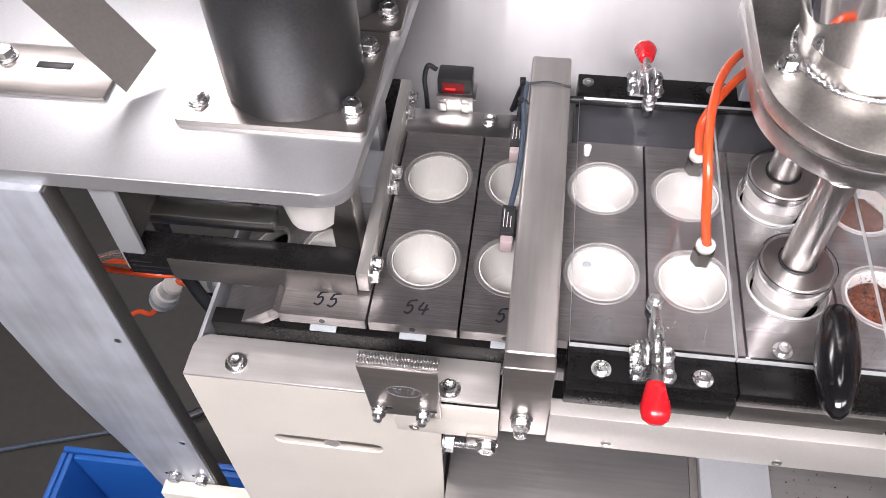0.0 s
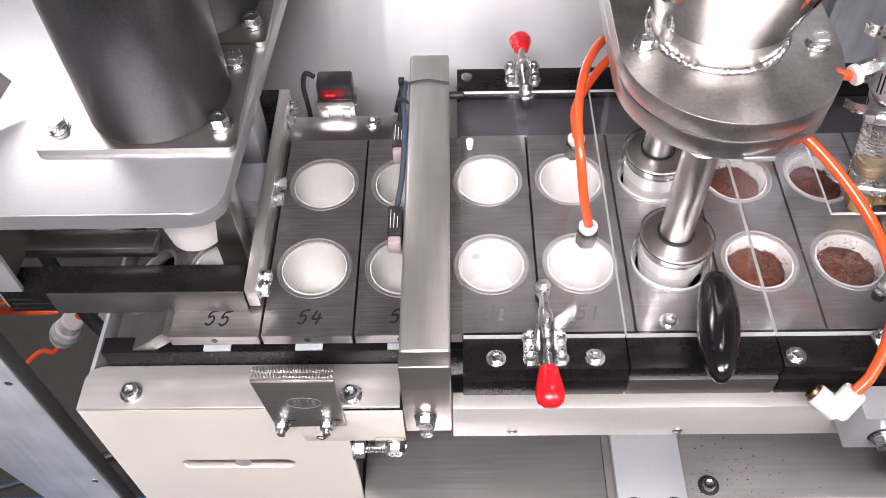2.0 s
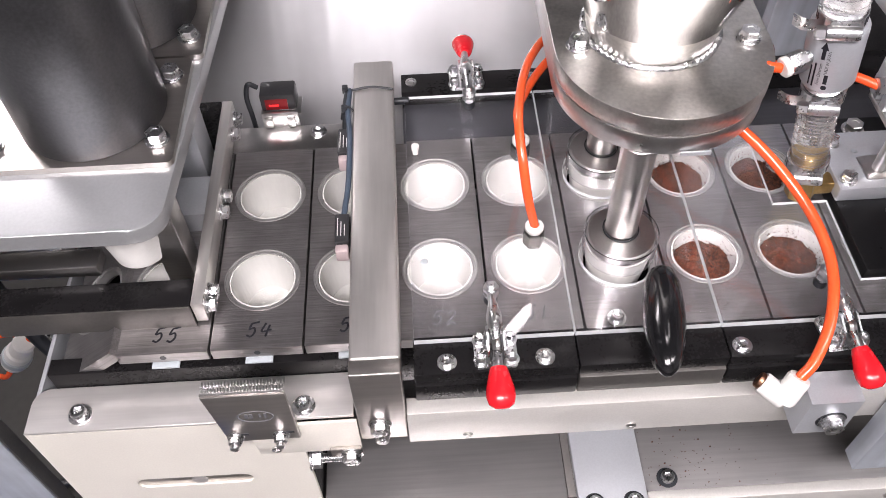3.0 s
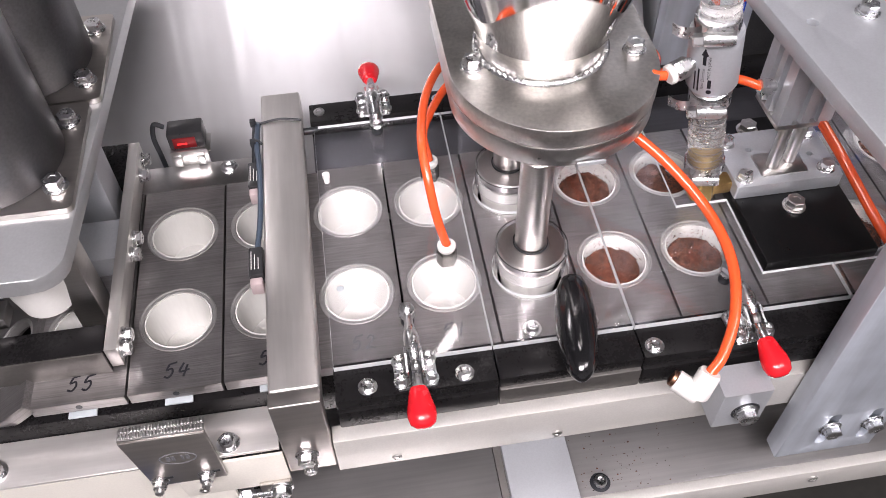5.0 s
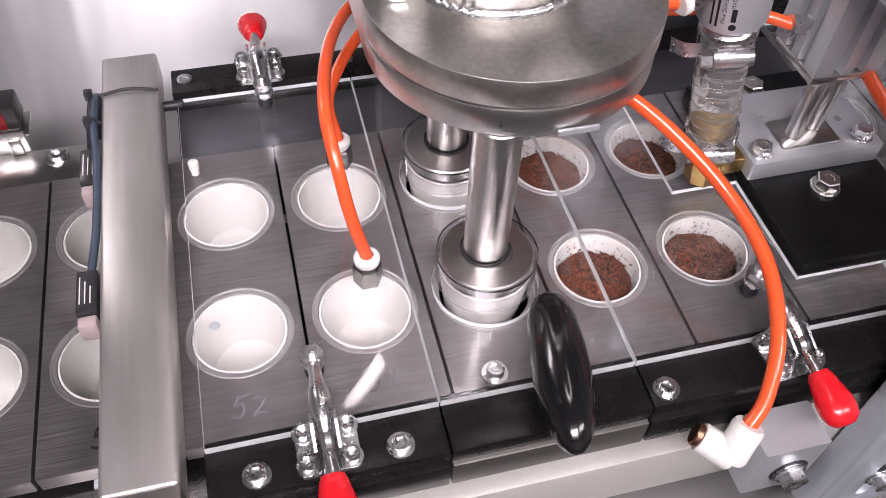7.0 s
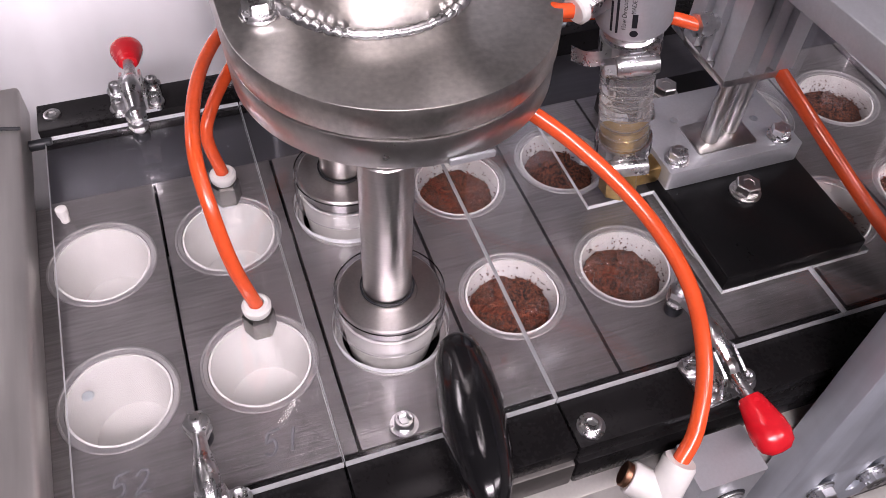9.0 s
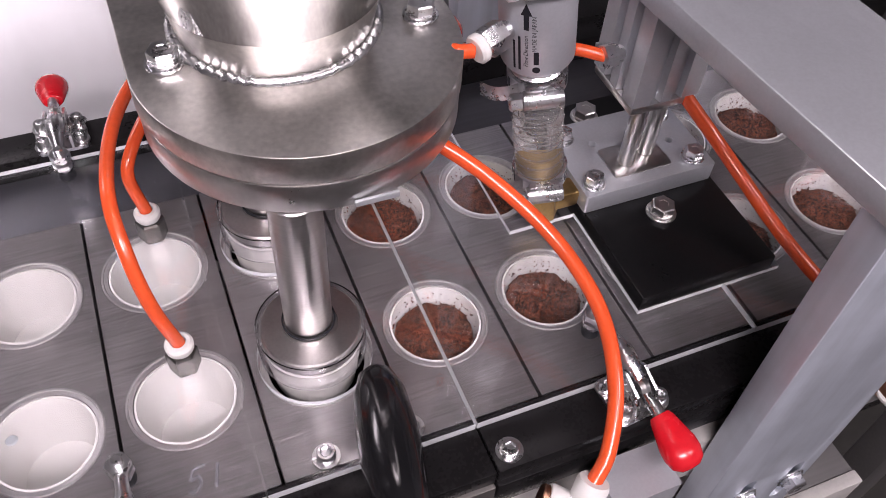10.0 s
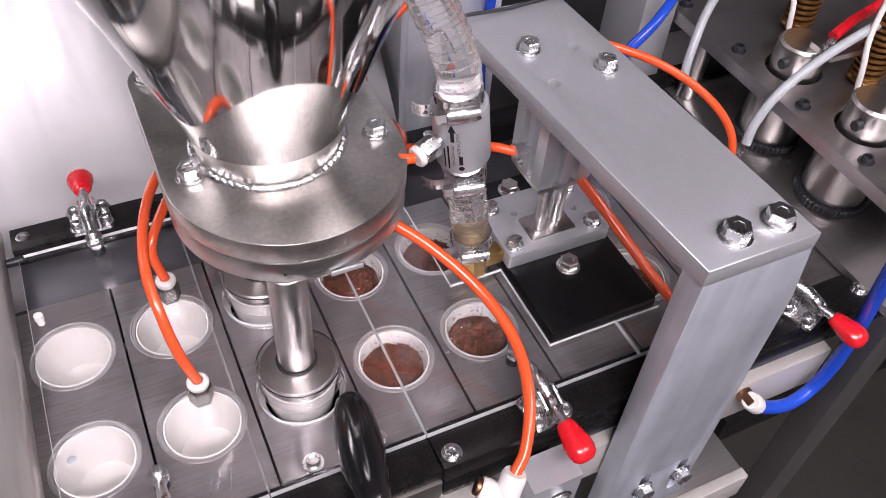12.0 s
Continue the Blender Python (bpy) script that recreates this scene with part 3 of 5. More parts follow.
for _ in range(190):
    x, y = rnd.gauss(0.298, 0.032), rnd.gauss(-0.085, 0.018)
    if 0.276 < x and -0.098 < y < -0.045:
        bmesh.ops.create_icosphere(grit, subdivisions=1, radius=rnd.uniform(0.00025, 0.0009) * rnd.choice((0.6, 0.7, 1)), matrix=Matrix.Translation((x, y, -0.1697)) @ Matrix.Diagonal((1, 0.8, 0.5, 1)))
single("coffee_grit", grit, COFFEE, "dark coffee crumbs on the table plate", "crumbs", "stuff", smooth=0)

marks = bmesh.new()
for _ in range(110):
    x, y = rnd.uniform(0.107, 0.44), rnd.uniform(-0.057, 0.155)
    if x > 0.35 and y > -0.04 or min(math.hypot(x - 4 * PX, y), math.hypot(x - 4 * PX, y - ROW)) < 0.04:
        continue
    a, h, w = rnd.gauss(0.25, 0.5), rnd.uniform(0.001, 0.005), rnd.uniform(0.00003, 0.00007)
    d, n = Vector((math.cos(a), math.sin(a), 0)), Vector((-math.sin(a), math.cos(a), 0))
    c = Vector((x, y, 0.00832))
    marks.faces.new([marks.verts.new(c + d * p * h + n * q * w) for p, q in ((-1, 0), (0, -1), (1, 0), (0, 1))])
single("cover_scratches", marks, SILICONE, "fine pale scratches in the clear covers", "scratches", "stuff", smooth=0)

# ---- cross bar with fibre sensors ----
cb = thing("cross_bar", "brushed stainless box bar across the conveyor", "cross bar", (0.077, 0.05, 0))
part("beam", box(0.0622, 0.0938, -0.0805, 0.2, 0.0, 0.0205, 0.0022, 3), STEEL_Y, cb)
part("front_leg", box(0.062, 0.094, -0.0915, -0.0803, -0.0665, 0.0206, 0.0012, 3), DARKSTEEL, cb, "folded front end, darker than the beam")
part("bolt", moved(hex_bolt(af=0.011), Matrix.Translation((0.0765, -0.0915, -0.045)) @ FACE_FRONT), ZINC, cb)
part("bolt", moved(hex_bolt(af=0.008), Matrix.Translation((0.0768, -0.0915, -0.0605)) @ FACE_FRONT), ZINC, cb)
part("far_stud", moved(rod(0.003, 0, 0.012, n=14), Matrix.Translation((0.0935, 0.166, 0.006)) @ Matrix.Rotation(radians(90), 4, "Y")), CABLE, cb)


def fibre_sensor(y, label):
    s = thing("fibre_sensor", label, "sensor", (0.0555, y, 0.012), "small sensors on the cross bar")
    case = part("case", box(0.051, 0.0608, y + 0.001, y + 0.026, 0.004, 0.0185, 0.001), SENSOR, s)
    part("lens", box(0.0515, 0.0603, y - 0.006, y + 0.0005, 0.005, 0.0165, 0.0012), PALEGLOW, s, "glowing clear lens")
    for k in range(3):
        part("print_bar", box(0.0527 + 0.0024 * k, 0.0532 + 0.0024 * k, y + 0.006, y + 0.022 - 0.003 * k, 0.0185, 0.01865, 0), WHITEPL, case)
    return s


fibre_sensor(0.0135, "small black photo sensor with a lit lens")
fibre_sensor(0.0985, "small black photo sensor with a lit lens")
cl = thing("sensor_cable", "dark blue-grey cables tied along the cross bar", "cable", (0.058, 0.12, 0.02))
part("near_cable", sweep([(0.056, 0.039, 0.012), (0.0595, 0.07, 0.016), (0.0605, 0.11, 0.021), (0.0588, 0.14, 0.022), (0.0595, 0.165, 0.02), (0.056, 0.18, 0.0), (0.05, 0.19, -0.03)], 0.0021), CABLE_B, cl)
part("far_cable", sweep([(0.0558, 0.124, 0.013), (0.0565, 0.14, 0.019), (0.0575, 0.16, 0.021), (0.055, 0.178, 0.004), (0.048, 0.188, -0.03)], 0.0021), CABLE, cl)
for y in (0.141, 0.164):
    loop = [(0.061, y, 0.0215), (0.077, y + 0.002, 0.0222), (0.094, y - 0.001, 0.0215)]
    part("cable_tie", join(sweep(loop if y > 0.15 else [(0.0555, y, 0.0245), (0.0595, y, 0.025), (0.0625, y, 0.021)], 0.001, 8), box(0.054, 0.0585, y - 0.002, y + 0.002, 0.02, 0.026, 0.0004)), CABLE, cl)

# steel strip and red photo sensor at the back
gs = thing("guide_strip", "bright steel strip behind the carrier plates", "strip", (0.01, 0.14, -0.005))
part("strip", box(-0.13, 0.061, 0.1245, 0.153, -0.012, -0.0025, 0.0006), SATIN, gs)
part("screw", cap_screw((0.0325, 0.1445, -0.0025), 0.0046, 0.003), ZINC, gs)
ps = thing("photo_sensor", "black photo sensor with a glowing red window on a bracket", "sensor", (0.003, 0.165, 0))
part("bracket", join(box(-0.011, 0.018, 0.153, 0.1545, -0.006, 0.012, 0.0003), box(-0.012, 0.02, 0.155, 0.175, 0.007, 0.0085, 0.0004), box(-0.009, -0.003, 0.1505, 0.1528, -0.002, 0.008, 0.0003), box(0.009, 0.015, 0.1505, 0.1528, -0.002, 0.008, 0.0003)), SATIN, ps)
part("case", box(-0.011, 0.017, 0.158, 0.176, 0.009, 0.0255, 0.002), SENSOR, ps)
part("window", box(-0.007, 0.0105, 0.1572, 0.1582, 0.0115, 0.0215, 0.0003), REDGLOW, ps, "dark red window")
part("lamp_dot", box(-0.004, 0.0035, 0.1568, 0.1572, 0.0152, 0.0168, 0.0001), REDDOT, ps, "glowing red dot")
part("cable", sweep([(-0.0125, 0.168, 0.026), (-0.019, 0.167, 0.03), (-0.022, 0.165, 0.018), (-0.021, 0.165, -0.005), (-0.022, 0.17, -0.05)], 0.002), CABLE, ps)

# ---- clamping plate on the frame ----
kp = thing("stop_plate", "small stamped steel plate with a serrated top edge", "plate", (-0.001, -0.1, -0.05))
kpl = [(-0.0235, -0.05), (0.0235, -0.05), (0.0225, 0.011), (-0.029, 0.011)]
part("plate", soft(moved(prism([kpl], 0, 0.003), Matrix.Translation((0, -0.0925, 0)) @ FACE_FRONT), 0.0005), DARKSTEEL, kp)
part("top_edge", box(-0.029, 0.0225, -0.0945, -0.0845, 0.0112, 0.0128, 0.0004), SATIN, kp)
for row in range(2):
    for k in range(26):
        part("tooth", box(-0.0287 + k * 0.00198, -0.0274 + k * 0.00198, -0.0935 + row * 0.0042, -0.0902 + row * 0.0042, 0.0128, 0.0142, 0.0003, 1), SATIN, kp)
part("stamp", moved(lathe([(0.0105, 0), (0.0112, 0.0004), (0.0118, 0)], 36), Matrix.Translation((0.0, -0.0955, -0.016)) @ FACE_FRONT @ Matrix.Diagonal((1, 0.62, 1, 1))), GREY_PRINT_GLARE, kp, "stamped oval mark")
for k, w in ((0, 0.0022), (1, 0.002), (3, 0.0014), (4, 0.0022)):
    part("stamp_bar", box(-0.0068 + k * 0.003, -0.0068 + k * 0.003 + w, -0.0958, -0.0953, -0.0182, -0.0128, 0), GREY_PRINT_GLARE, kp)
for x in (-0.018, 0.0118):
    part("bolt", moved(join(hex_bolt(af=0.008), rod(0.003, 0.006, 0.0095, n=16)), Matrix.Translation((x, -0.0955, -0.043)) @ FACE_FRONT), ZINC, kp)
    part("washer_slot", box(x + 0.003, x + 0.009, -0.0961, -0.0957, -0.0405, -0.0385, 0), CABLE, kp)

ab = thing("adjuster_bolt", "long threaded adjuster bolt with nuts under the bar", "bolt", (0.04, -0.1, -0.1))
lie = Matrix.Translation((0.0225, -0.088, -0.1)) @ Matrix.Rotation(radians(90), 4, "Y")
part("shank", moved(lathe([(0, 0)] + [p for k in range(30) for p in ((0.0036, 0.0012 * k), (0.0031, 0.0012 * k + 0.0006))] + [(0, 0.036)], 16), lie), ZINC, ab)
part("nut", moved(lathe([(0, 0.002), (0.0075, 0.002), (0.0075, 0.008), (0, 0.008)], 6), lie), ZINC, ab)
part("washer", moved(lathe([(0, 0.0002), (0.009, 0.0002), (0.009, 0.0016), (0, 0.0016)], 24), lie), ZINC, ab)
part("bracket", box(0.04, 0.0612, -0.0955, -0.0926, -0.0835, -0.0725, 0.0006), BASESTEEL, ab)
part("bracket_bolt", moved(hex_bolt(af=0.011), Matrix.Translation((0.0545, -0.0955, -0.0785)) @ FACE_FRONT), ZINC, ab)


# ---- toggle clamps ----
def toggle_clamp(flip=0):
    c = thing("toggle_clamp", "zinc toggle clamp with a red vinyl grip on the rail", "clamp", (0, 0, 0), "toggle clamps")
    part("base", prism([rounded(-0.0135, 0.0135, -0.0125, 0.0125, 0.003)], 0, 0.0022), ZINC, c)
    for x in (-0.0096, 0.0096):
        for y in (-0.0075, 0.0075):
            part("bolt", cap_screw((x, y, 0.0022), 0.0034, 0.0045), ZINC, c)
    for x in (-0.0058, 0.0044):
        cheek = prism([[(-0.012, 0.002), (0.013, 0.002), (0.010, 0.015), (0.003, 0.019), (-0.008, 0.014)]], 0, 0.0014)
        part("cheek", moved(cheek, Matrix(((0, 0, 1, x), (1, 0, 0, 0), (0, 1, 0, 0), (0, 0, 0, 1)))), ZINC, c)
    part("arm", sweep([(0, -0.004, 0.0145), (0, 0.006, 0.0175), (0, 0.016, 0.0185), (0, 0.026, 0.018), (0, 0.036, 0.0165)], lambda u: 0.0028 + 0.0022 * math.sin(min(1, 1.25 * u) * math.pi) ** 2, 12), ZINC, c)
    part("link", sweep([(0, -0.010, 0.008), (0, -0.004, 0.0155), (0, 0.002, 0.0125)], 0.003, 8), SATIN, c)
    sp = part("spindle", join(rod(0.0025, 0.006, 0.024, (0, 0.036), 14), lathe([(0, 0.0115), (0.0052, 0.0115), (0.0052, 0.0145), (0, 0.0145)], 6, (0, 0.036, 0)), lathe([(0, 0.017), (0.0052, 0.017), (0.0052, 0.0205), (0, 0.0205)], 6, (0, 0.036, 0))), ZINC, c)
    part("rubber_tip", lathe([(0, 0.0042), (0.0042, 0.0042), (0.0046, 0.006), (0.0034, 0.0085), (0, 0.0085)], 18, (0, 0.036, 0)), CABLE, sp, "black rubber tip")
    lever = part("lever", sweep([(0, 0.002, 0.0135), (0, -0.01, 0.0125), (0, -0.023, 0.0108)], 0.0031, 10), ZINC, c)
    grip = lathe([(0, -0.001), (0.005, 0), (0.006, 0.002), (0.0072, 0.007), (0.0089, 0.014), (0.0091, 0.0185), (0.0078, 0.023), (0.0045, 0.0255), (0, 0.026)], 24)
    part("grip", moved(grip, align((0, -0.018, 0.0114), (0, -0.042, 0.0067)) @ Matrix.Diagonal((1, 0.78, 1, 1))), RED, lever, "red vinyl grip")
    return c


clamp = toggle_clamp()
clamp.matrix_basis = pose(0.1535, -0.0705, 0.0046)
copy_thing(clamp, pose(0.374, -0.0715, 0.0046, 0, 0, 5))
copy_thing(clamp, pose(0.578, -0.0735, 0.0046, 0, 0, 20))
copy_thing(clamp, pose(0.1525, 0.18, 0.0126, 0, 0, 180))
copy_thing(clamp, pose(0.253, 0.18, 0.0126, 0, 0, 180))

# ---- air fittings and tubes on the first cover ----
def air_fitting(x, y, group="air fittings on the cover"):
    f = thing("air_fitting", "nickel hexagon air fitting with a white collar", "fitting", (x, y, 0.008), group)
    part("thread", rod(0.0036, -0.003 + 0.0082 - 0.002, 0.0105, (x, y), 16), ZINC, f)
    nut = part("nut", lathe([(0, 0.0092), (0.0072, 0.0092), (0.0072, 0.0205), (0.0062, 0.0215), (0, 0.0215)], 6, (x, y, 0)), NICKEL, f)
    part("collar", lathe([(0, 0.0218), (0.0052, 0.0218), (0.0062, 0.0235), (0.0064, 0.0265), (0.0052, 0.028), (0.0035, 0.0282)], 24, (x, y, 0)), WHITEPL, nut, "white release collar")
    return f


air_fitting(0.187, 0.0125)
air_fitting(0.187, 0.0955)


def hose_thing(name, label, pts, r, mat, cat="tube"):
    h = thing(name, label, cat, pts[0])
    part("tube", sweep(pts, r), mat, h)
    return h


near_end, far_end = Vector((0.2216, 0.165, 0.0689)), Vector((0.2262, 0.16, 0.0588))
hose_thing("air_tube", "bright orange air tube looping to the near fitting", [(0.187, 0.0125, 0.027), (0.1815, 0.0155, 0.052), (0.1784, 0.026, 0.0735), (0.1772, 0.048, 0.0875), (0.1821, 0.08, 0.0885), (0.1917, 0.115, 0.0821), (0.2059, 0.145, 0.0757), near_end], 0.0031, ORANGE)
hose_thing("air_tube", "bright orange air tube looping to the far fitting", [(0.187, 0.0955, 0.027), (0.1838, 0.1, 0.0482), (0.19, 0.11, 0.0582), (0.2013, 0.125, 0.0641), (0.2137, 0.142, 0.0635), far_end], 0.0031, ORANGE)
pf = thing("push_fitting", "pair of white push-in fittings on a steel block behind the hopper", "fitting", (0.235, 0.18, 0.02))
part("block", box(0.224, 0.25, 0.17, 0.19, 0.012, 0.078, 0.0015), ALU, pf)
for end in (near_end, far_end):
    part("collar", moved(lathe([(0.0033, -0.002), (0.0058, -0.002), (0.0062, 0), (0.0062, 0.007), (0.0048, 0.008), (0.0048, 0.014), (0.0033, 0.014)], 24, close=True), Matrix.Translation(end) @ Vector((0.62, 0.75, -0.2)).to_track_quat("Z", "Y").to_matrix().to_4x4()), WHITEPL, pf, "white plastic collar")
hose_thing("air_tube", "orange air tube running over a clamp to an elbow", [(0.27, 0.1, 0.09), (0.29, 0.07, 0.092), (0.312, 0.045, 0.086), (0.337, 0.02, 0.072), (0.357, -0.012, 0.056), (0.364, -0.045, 0.043), (0.358, -0.075, 0.03), (0.346, -0.096, 0.017), (0.335, -0.105, 0.009)], 0.0036, ORANGE)
el = thing("elbow_fitting", "white plastic elbow fitting on the rail front", "fitting", (0.333, -0.1, -0.01))
part("body", join(moved(lathe([(0, -0.001), (0.0066, 0), (0.0074, 0.002), (0.0074, 0.017), (0.0066, 0.019), (0, 0.019)], 24), align((0.3275, -0.111, -0.005), (0.3355, -0.1045, 0.01))), moved(lathe([(0, 0), (0.0066, 0), (0.0072, 0.001), (0.0072, 0.016), (0.0066, 0.017), (0, 0.017)], 24), align((0.3285, -0.111, -0.004), (0.3155, -0.1, 0.001)))), WHITEPL, el)
part("thread", moved(rod(0.0056, 0.0, 0.0032, n=18), align((0.3163, -0.1006, 0.0008), (0.3105, -0.0955, 0.003))), COPPER, el, "coppery thread")

# ---- filling hopper ----
HX, HY = 0.263, 0.0575
hp = thing("filling_hopper", "polished stainless filling hopper with a bolted flange", "hopper", (HX, HY, 0.106))


def flange_outline(r, back):
    pts = [(HX + r * math.cos(radians(a)), HY + r * math.sin(radians(a))) for a in range(180, 361, 3)]
    c = 0.02
    pts += [(HX + r - c + c * math.cos(radians(a)), back - c + c * math.sin(radians(a))) for a in range(0, 91, 15)]
    pts += [(HX - r + c + c * math.cos(radians(a)), back - c + c * math.sin(radians(a))) for a in range(90, 181, 15)]
    return pts


uf = part("upper_flange", soft(prism([flange_outline(0.0658, 0.168)], 0.1248, 0.138), 0.0005), FLANGE, hp)
part("lower_flange", soft(prism([flange_outline(0.0652, 0.1665)], 0.1095, 0.1232), 0.0006), SATIN, hp, "brighter lower flange ring")
part("gasket", prism([flange_outline(0.0625, 0.164)], 0.1233, 0.1247), CABLE, hp, "dark gasket in the joint")
cone = [(0.0425, 0.1386), (0.0439, 0.1386), (0.0475, 0.15), (0.073, 0.215), (0.125, 0.34), (0.15, 0.42), (0.15, 0.55), (0.148, 0.55), (0.148, 0.42), (0.123, 0.34), (0.0715, 0.215), (0.0458, 0.151), (0.0425, 0.1395)]
cone_part = part("cone", lathe(cone, 72, (HX - 0.004, HY + 0.018, 0.018)), POLISH, hp)
part("collar", lathe([(0.0395, 0.1202), (0.041, 0.128), (0.0436, 0.1385), (0.0422, 0.1385), (0.0395, 0.128), (0.038, 0.1202)], 72, (HX - 0.004, HY + 0.018, 0.018), close=True), FLANGE, hp, "dull steel collar under the cone")
weld = lathe([(0.0415 + 0.0022 * math.cos(a), 0.1388 + 0.0018 * math.sin(a)) for a in [k * math.pi / 5 for k in range(10)]], 120, (HX - 0.004, HY + 0.018, 0), close=True)
for v in weld.verts:
    a = math.atan2(v.co.y - HY - 0.018, v.co.x - HX + 0.004)
    v.co.z += 0.0007 * math.sin(a * 58) + 0.0007 * noise.noise((a * 7, 1, 2))
part("weld_bead", weld, ZINC, cone_part, "rippled weld bead")
for x, y in ((0.212, 0.06), (0.3155, 0.059), (0.209, 0.15), (0.3155, 0.15)):
    part("bolt", hex_bolt((x, y, 0.138), 0.0105), ZINC, uf)
part("sight_slot", box(0.264, 0.282, -0.0095, -0.0078, 0.1095, 0.1125, 0.0006), ALU, hp)


def plunger(y, label):
    p = thing("filling_plunger", label, "plunger", (4 * PX, y, 0.01), "plungers under the hopper")
    x = 4 * PX
    part("shaft", rod(0.0108, 0.0276, 0.1094, (x, y + 0.0052), 48), STEEL, p)
    part("disc", lathe([(0, 0.0205), (0.0222, 0.0205), (0.0228, 0.0212), (0.0228, 0.0268), (0.0221, 0.0275), (0.0125, 0.0279), (0.0122, 0.0273), (0.0, 0.0273)], 56, (x, y + 0.0025, 0)), DISC, p, "dull turned steel disc")
    # black ring drawn for the shade where the shaft meets the disc
    part("shade_ring", lathe([(0.0114, 0.0276), (0.0122, 0.0276), (0.0122, 0.0283), (0.0114, 0.0283)], 40, (x, y + 0.0052, 0), close=True), CABLE, p, "thin black ring painting the shade round the shaft")
    part("nose", lathe([(0, 0.008), (0.009, 0.008), (0.0095, 0.009), (0.0095, 0.0203), (0, 0.0203)], 44, (x, y + 0.0025, 0)), STEEL, p)
    sl = part("clear_sleeve", lathe([(0.0243, 0.0115), (0.0243, 0.0283), (0.0249, 0.0283), (0.0249, 0.0115)], 56, (x, y + 0.002, 0), close=True), ACRYLIC, p, "clear plastic sleeve")
    sl.visible_shadow = False


plunger(0.0, "turned steel filling plunger over the near cup")
plunger(ROW, "turned steel filling plunger over the far cup")

kn = thing("oval_knob", "glossy black oval knob lying over the rail", "knob", (0.26, -0.07, 0.01))
egg = lathe([(0, -0.041), (0.004, -0.0405), (0.0085, -0.037), (0.0125, -0.027), (0.0143, -0.01), (0.0145, 0.003), (0.0132, 0.018), (0.0105, 0.029), (0.007, 0.036), (0.003, 0.0395), (0, 0.04)], 40)
part("grip", moved(egg, align((0.2565, -0.070, 0.030), (0.2505, -0.107, 0.030)) @ Matrix.Diagonal((0.9, 0.9, 0.97, 1))), GLOSS, kn)
part("stem", rod(0.004, 0.0082, 0.02, (0.2565, -0.0675), 18), ZINC, kn)

# ---- tamping station ----
tp = thing("tamping_block", "black block under a bolted aluminium plate on a rod", "tamping block", (0.44, 0.04, 0.002))
part("block", box(0.4025, 0.4835, -0.0305, 0.112, 0.0012, 0.0145, 0.0014), PADBLACK, tp)
plate_holes = [circle(0.4235, 0.0655, 0.0022, 16), circle(0.4665, 0.0545, 0.0022, 16)]
tpp = part("top_plate", soft(prism([rounded(0.4015, 0.4815, 0.0295, 0.0845, 0.0015), *plate_holes], 0.0147, 0.0268), 0.0005), ALU, tp)
for x in (0.4095, 0.4715):
    for y in (0.038, 0.0745):
        part("bolt", hex_bolt((x, y, 0.0268), 0.009), ZINC, tpp)
part("bolt", hex_bolt((0.4415, 0.0165, 0.0145), 0.0115), SATIN, tp)
part("bolt", hex_bolt((0.4385, 0.0985, 0.0145), 0.0115), SATIN, tp)
part("rod_seat", soft(prism([rounded(0.4225, 0.458, 0.037, 0.0595, 0.002)], 0.0268, 0.0276), 0.0002), SATIN, tp)
part("rod", rod(0.0045, 0.0276, 0.074, (0.4335, 0.0465), 24), SATIN, tp)
part("rod", rod(0.0045, 0.0276, 0.074, (0.448, 0.0505), 24), SATIN, tp)

ac = thing("air_cylinder", "ribbed aluminium air cylinder under the bridge", "air cylinder", (0.436, 0.055, 0.09))
SIDE = [(0, 0), (0.010, 0), (0.011, 0.0035), (0.015, 0.0035), (0.016, 0), (0.022, 0), (0.023, 0.0035), (0.027, 0.0035), (0.028, 0)]
W = 0.038
prof = [(0.417 + u, 0.034 + v) for u, v in SIDE] + [(0.417 + W - v, 0.034 + u) for u, v in SIDE] + [(0.417 + W - u, 0.034 + W - v) for u, v in SIDE] + [(0.417 + v, 0.034 + W - u) for u, v in SIDE]
part("body", soft(prism([prof], 0.079, 0.1426), 0.0004), ALU, ac)
part("end_cap", box(0.4175, 0.4545, 0.0345, 0.0715, 0.074, 0.0788, 0.001), SATIN, ac, "steel end cap")
part("port_fitting", moved(join(rod(0.004, 0, 0.004, n=16), lathe([(0, 0.004), (0.006, 0.004), (0.006, 0.011), (0, 0.011)], 6)), Matrix.Translation((0.417, 0.052, 0.1)) @ Matrix.Rotation(radians(-90), 4, "Y")), ZINC, ac)

br = thing("bridge", "satin aluminium bridge plate bolted on an upright leg", "bridge", (0.47, 0.03, -0.1))
bt = part("top_plate", soft(prism([[(0.416, -0.109), (0.4855, -0.109), (0.4715, 0.127), (0.3955, 0.127)], circle(0.421, 0.0445, 0.0036, 20), circle(0.451, 0.0725, 0.0036, 20)], 0.143, 0.155)), ALU, br)
for x, y, s in ((0.4225, 0.0785, 0.0105), (0.458, 0.0475, 0.0105), (0.4425, -0.0945, 0.0125), (0.4695, -0.0945, 0.0125)):
    part("bolt", hex_bolt((x, y, 0.155), s), ZINC, bt)
slots = [rounded(0.444, 0.452, -0.115, -0.072, 0.0039), rounded(0.476, 0.484, -0.115, -0.072, 0.0039)]
leg = prism([[(0.418, -0.13), (0.494, -0.13), (0.494, 0.1), (0.487, 0.1428), (0.418, 0.1428)], *slots], 0, 0.016)
bl = part("leg", moved(soft(leg), Matrix.Translation((0, -0.0922, 0)) @ FACE_FRONT), ALU_BLUE, br, "blue-grey anodised upright with two slots")
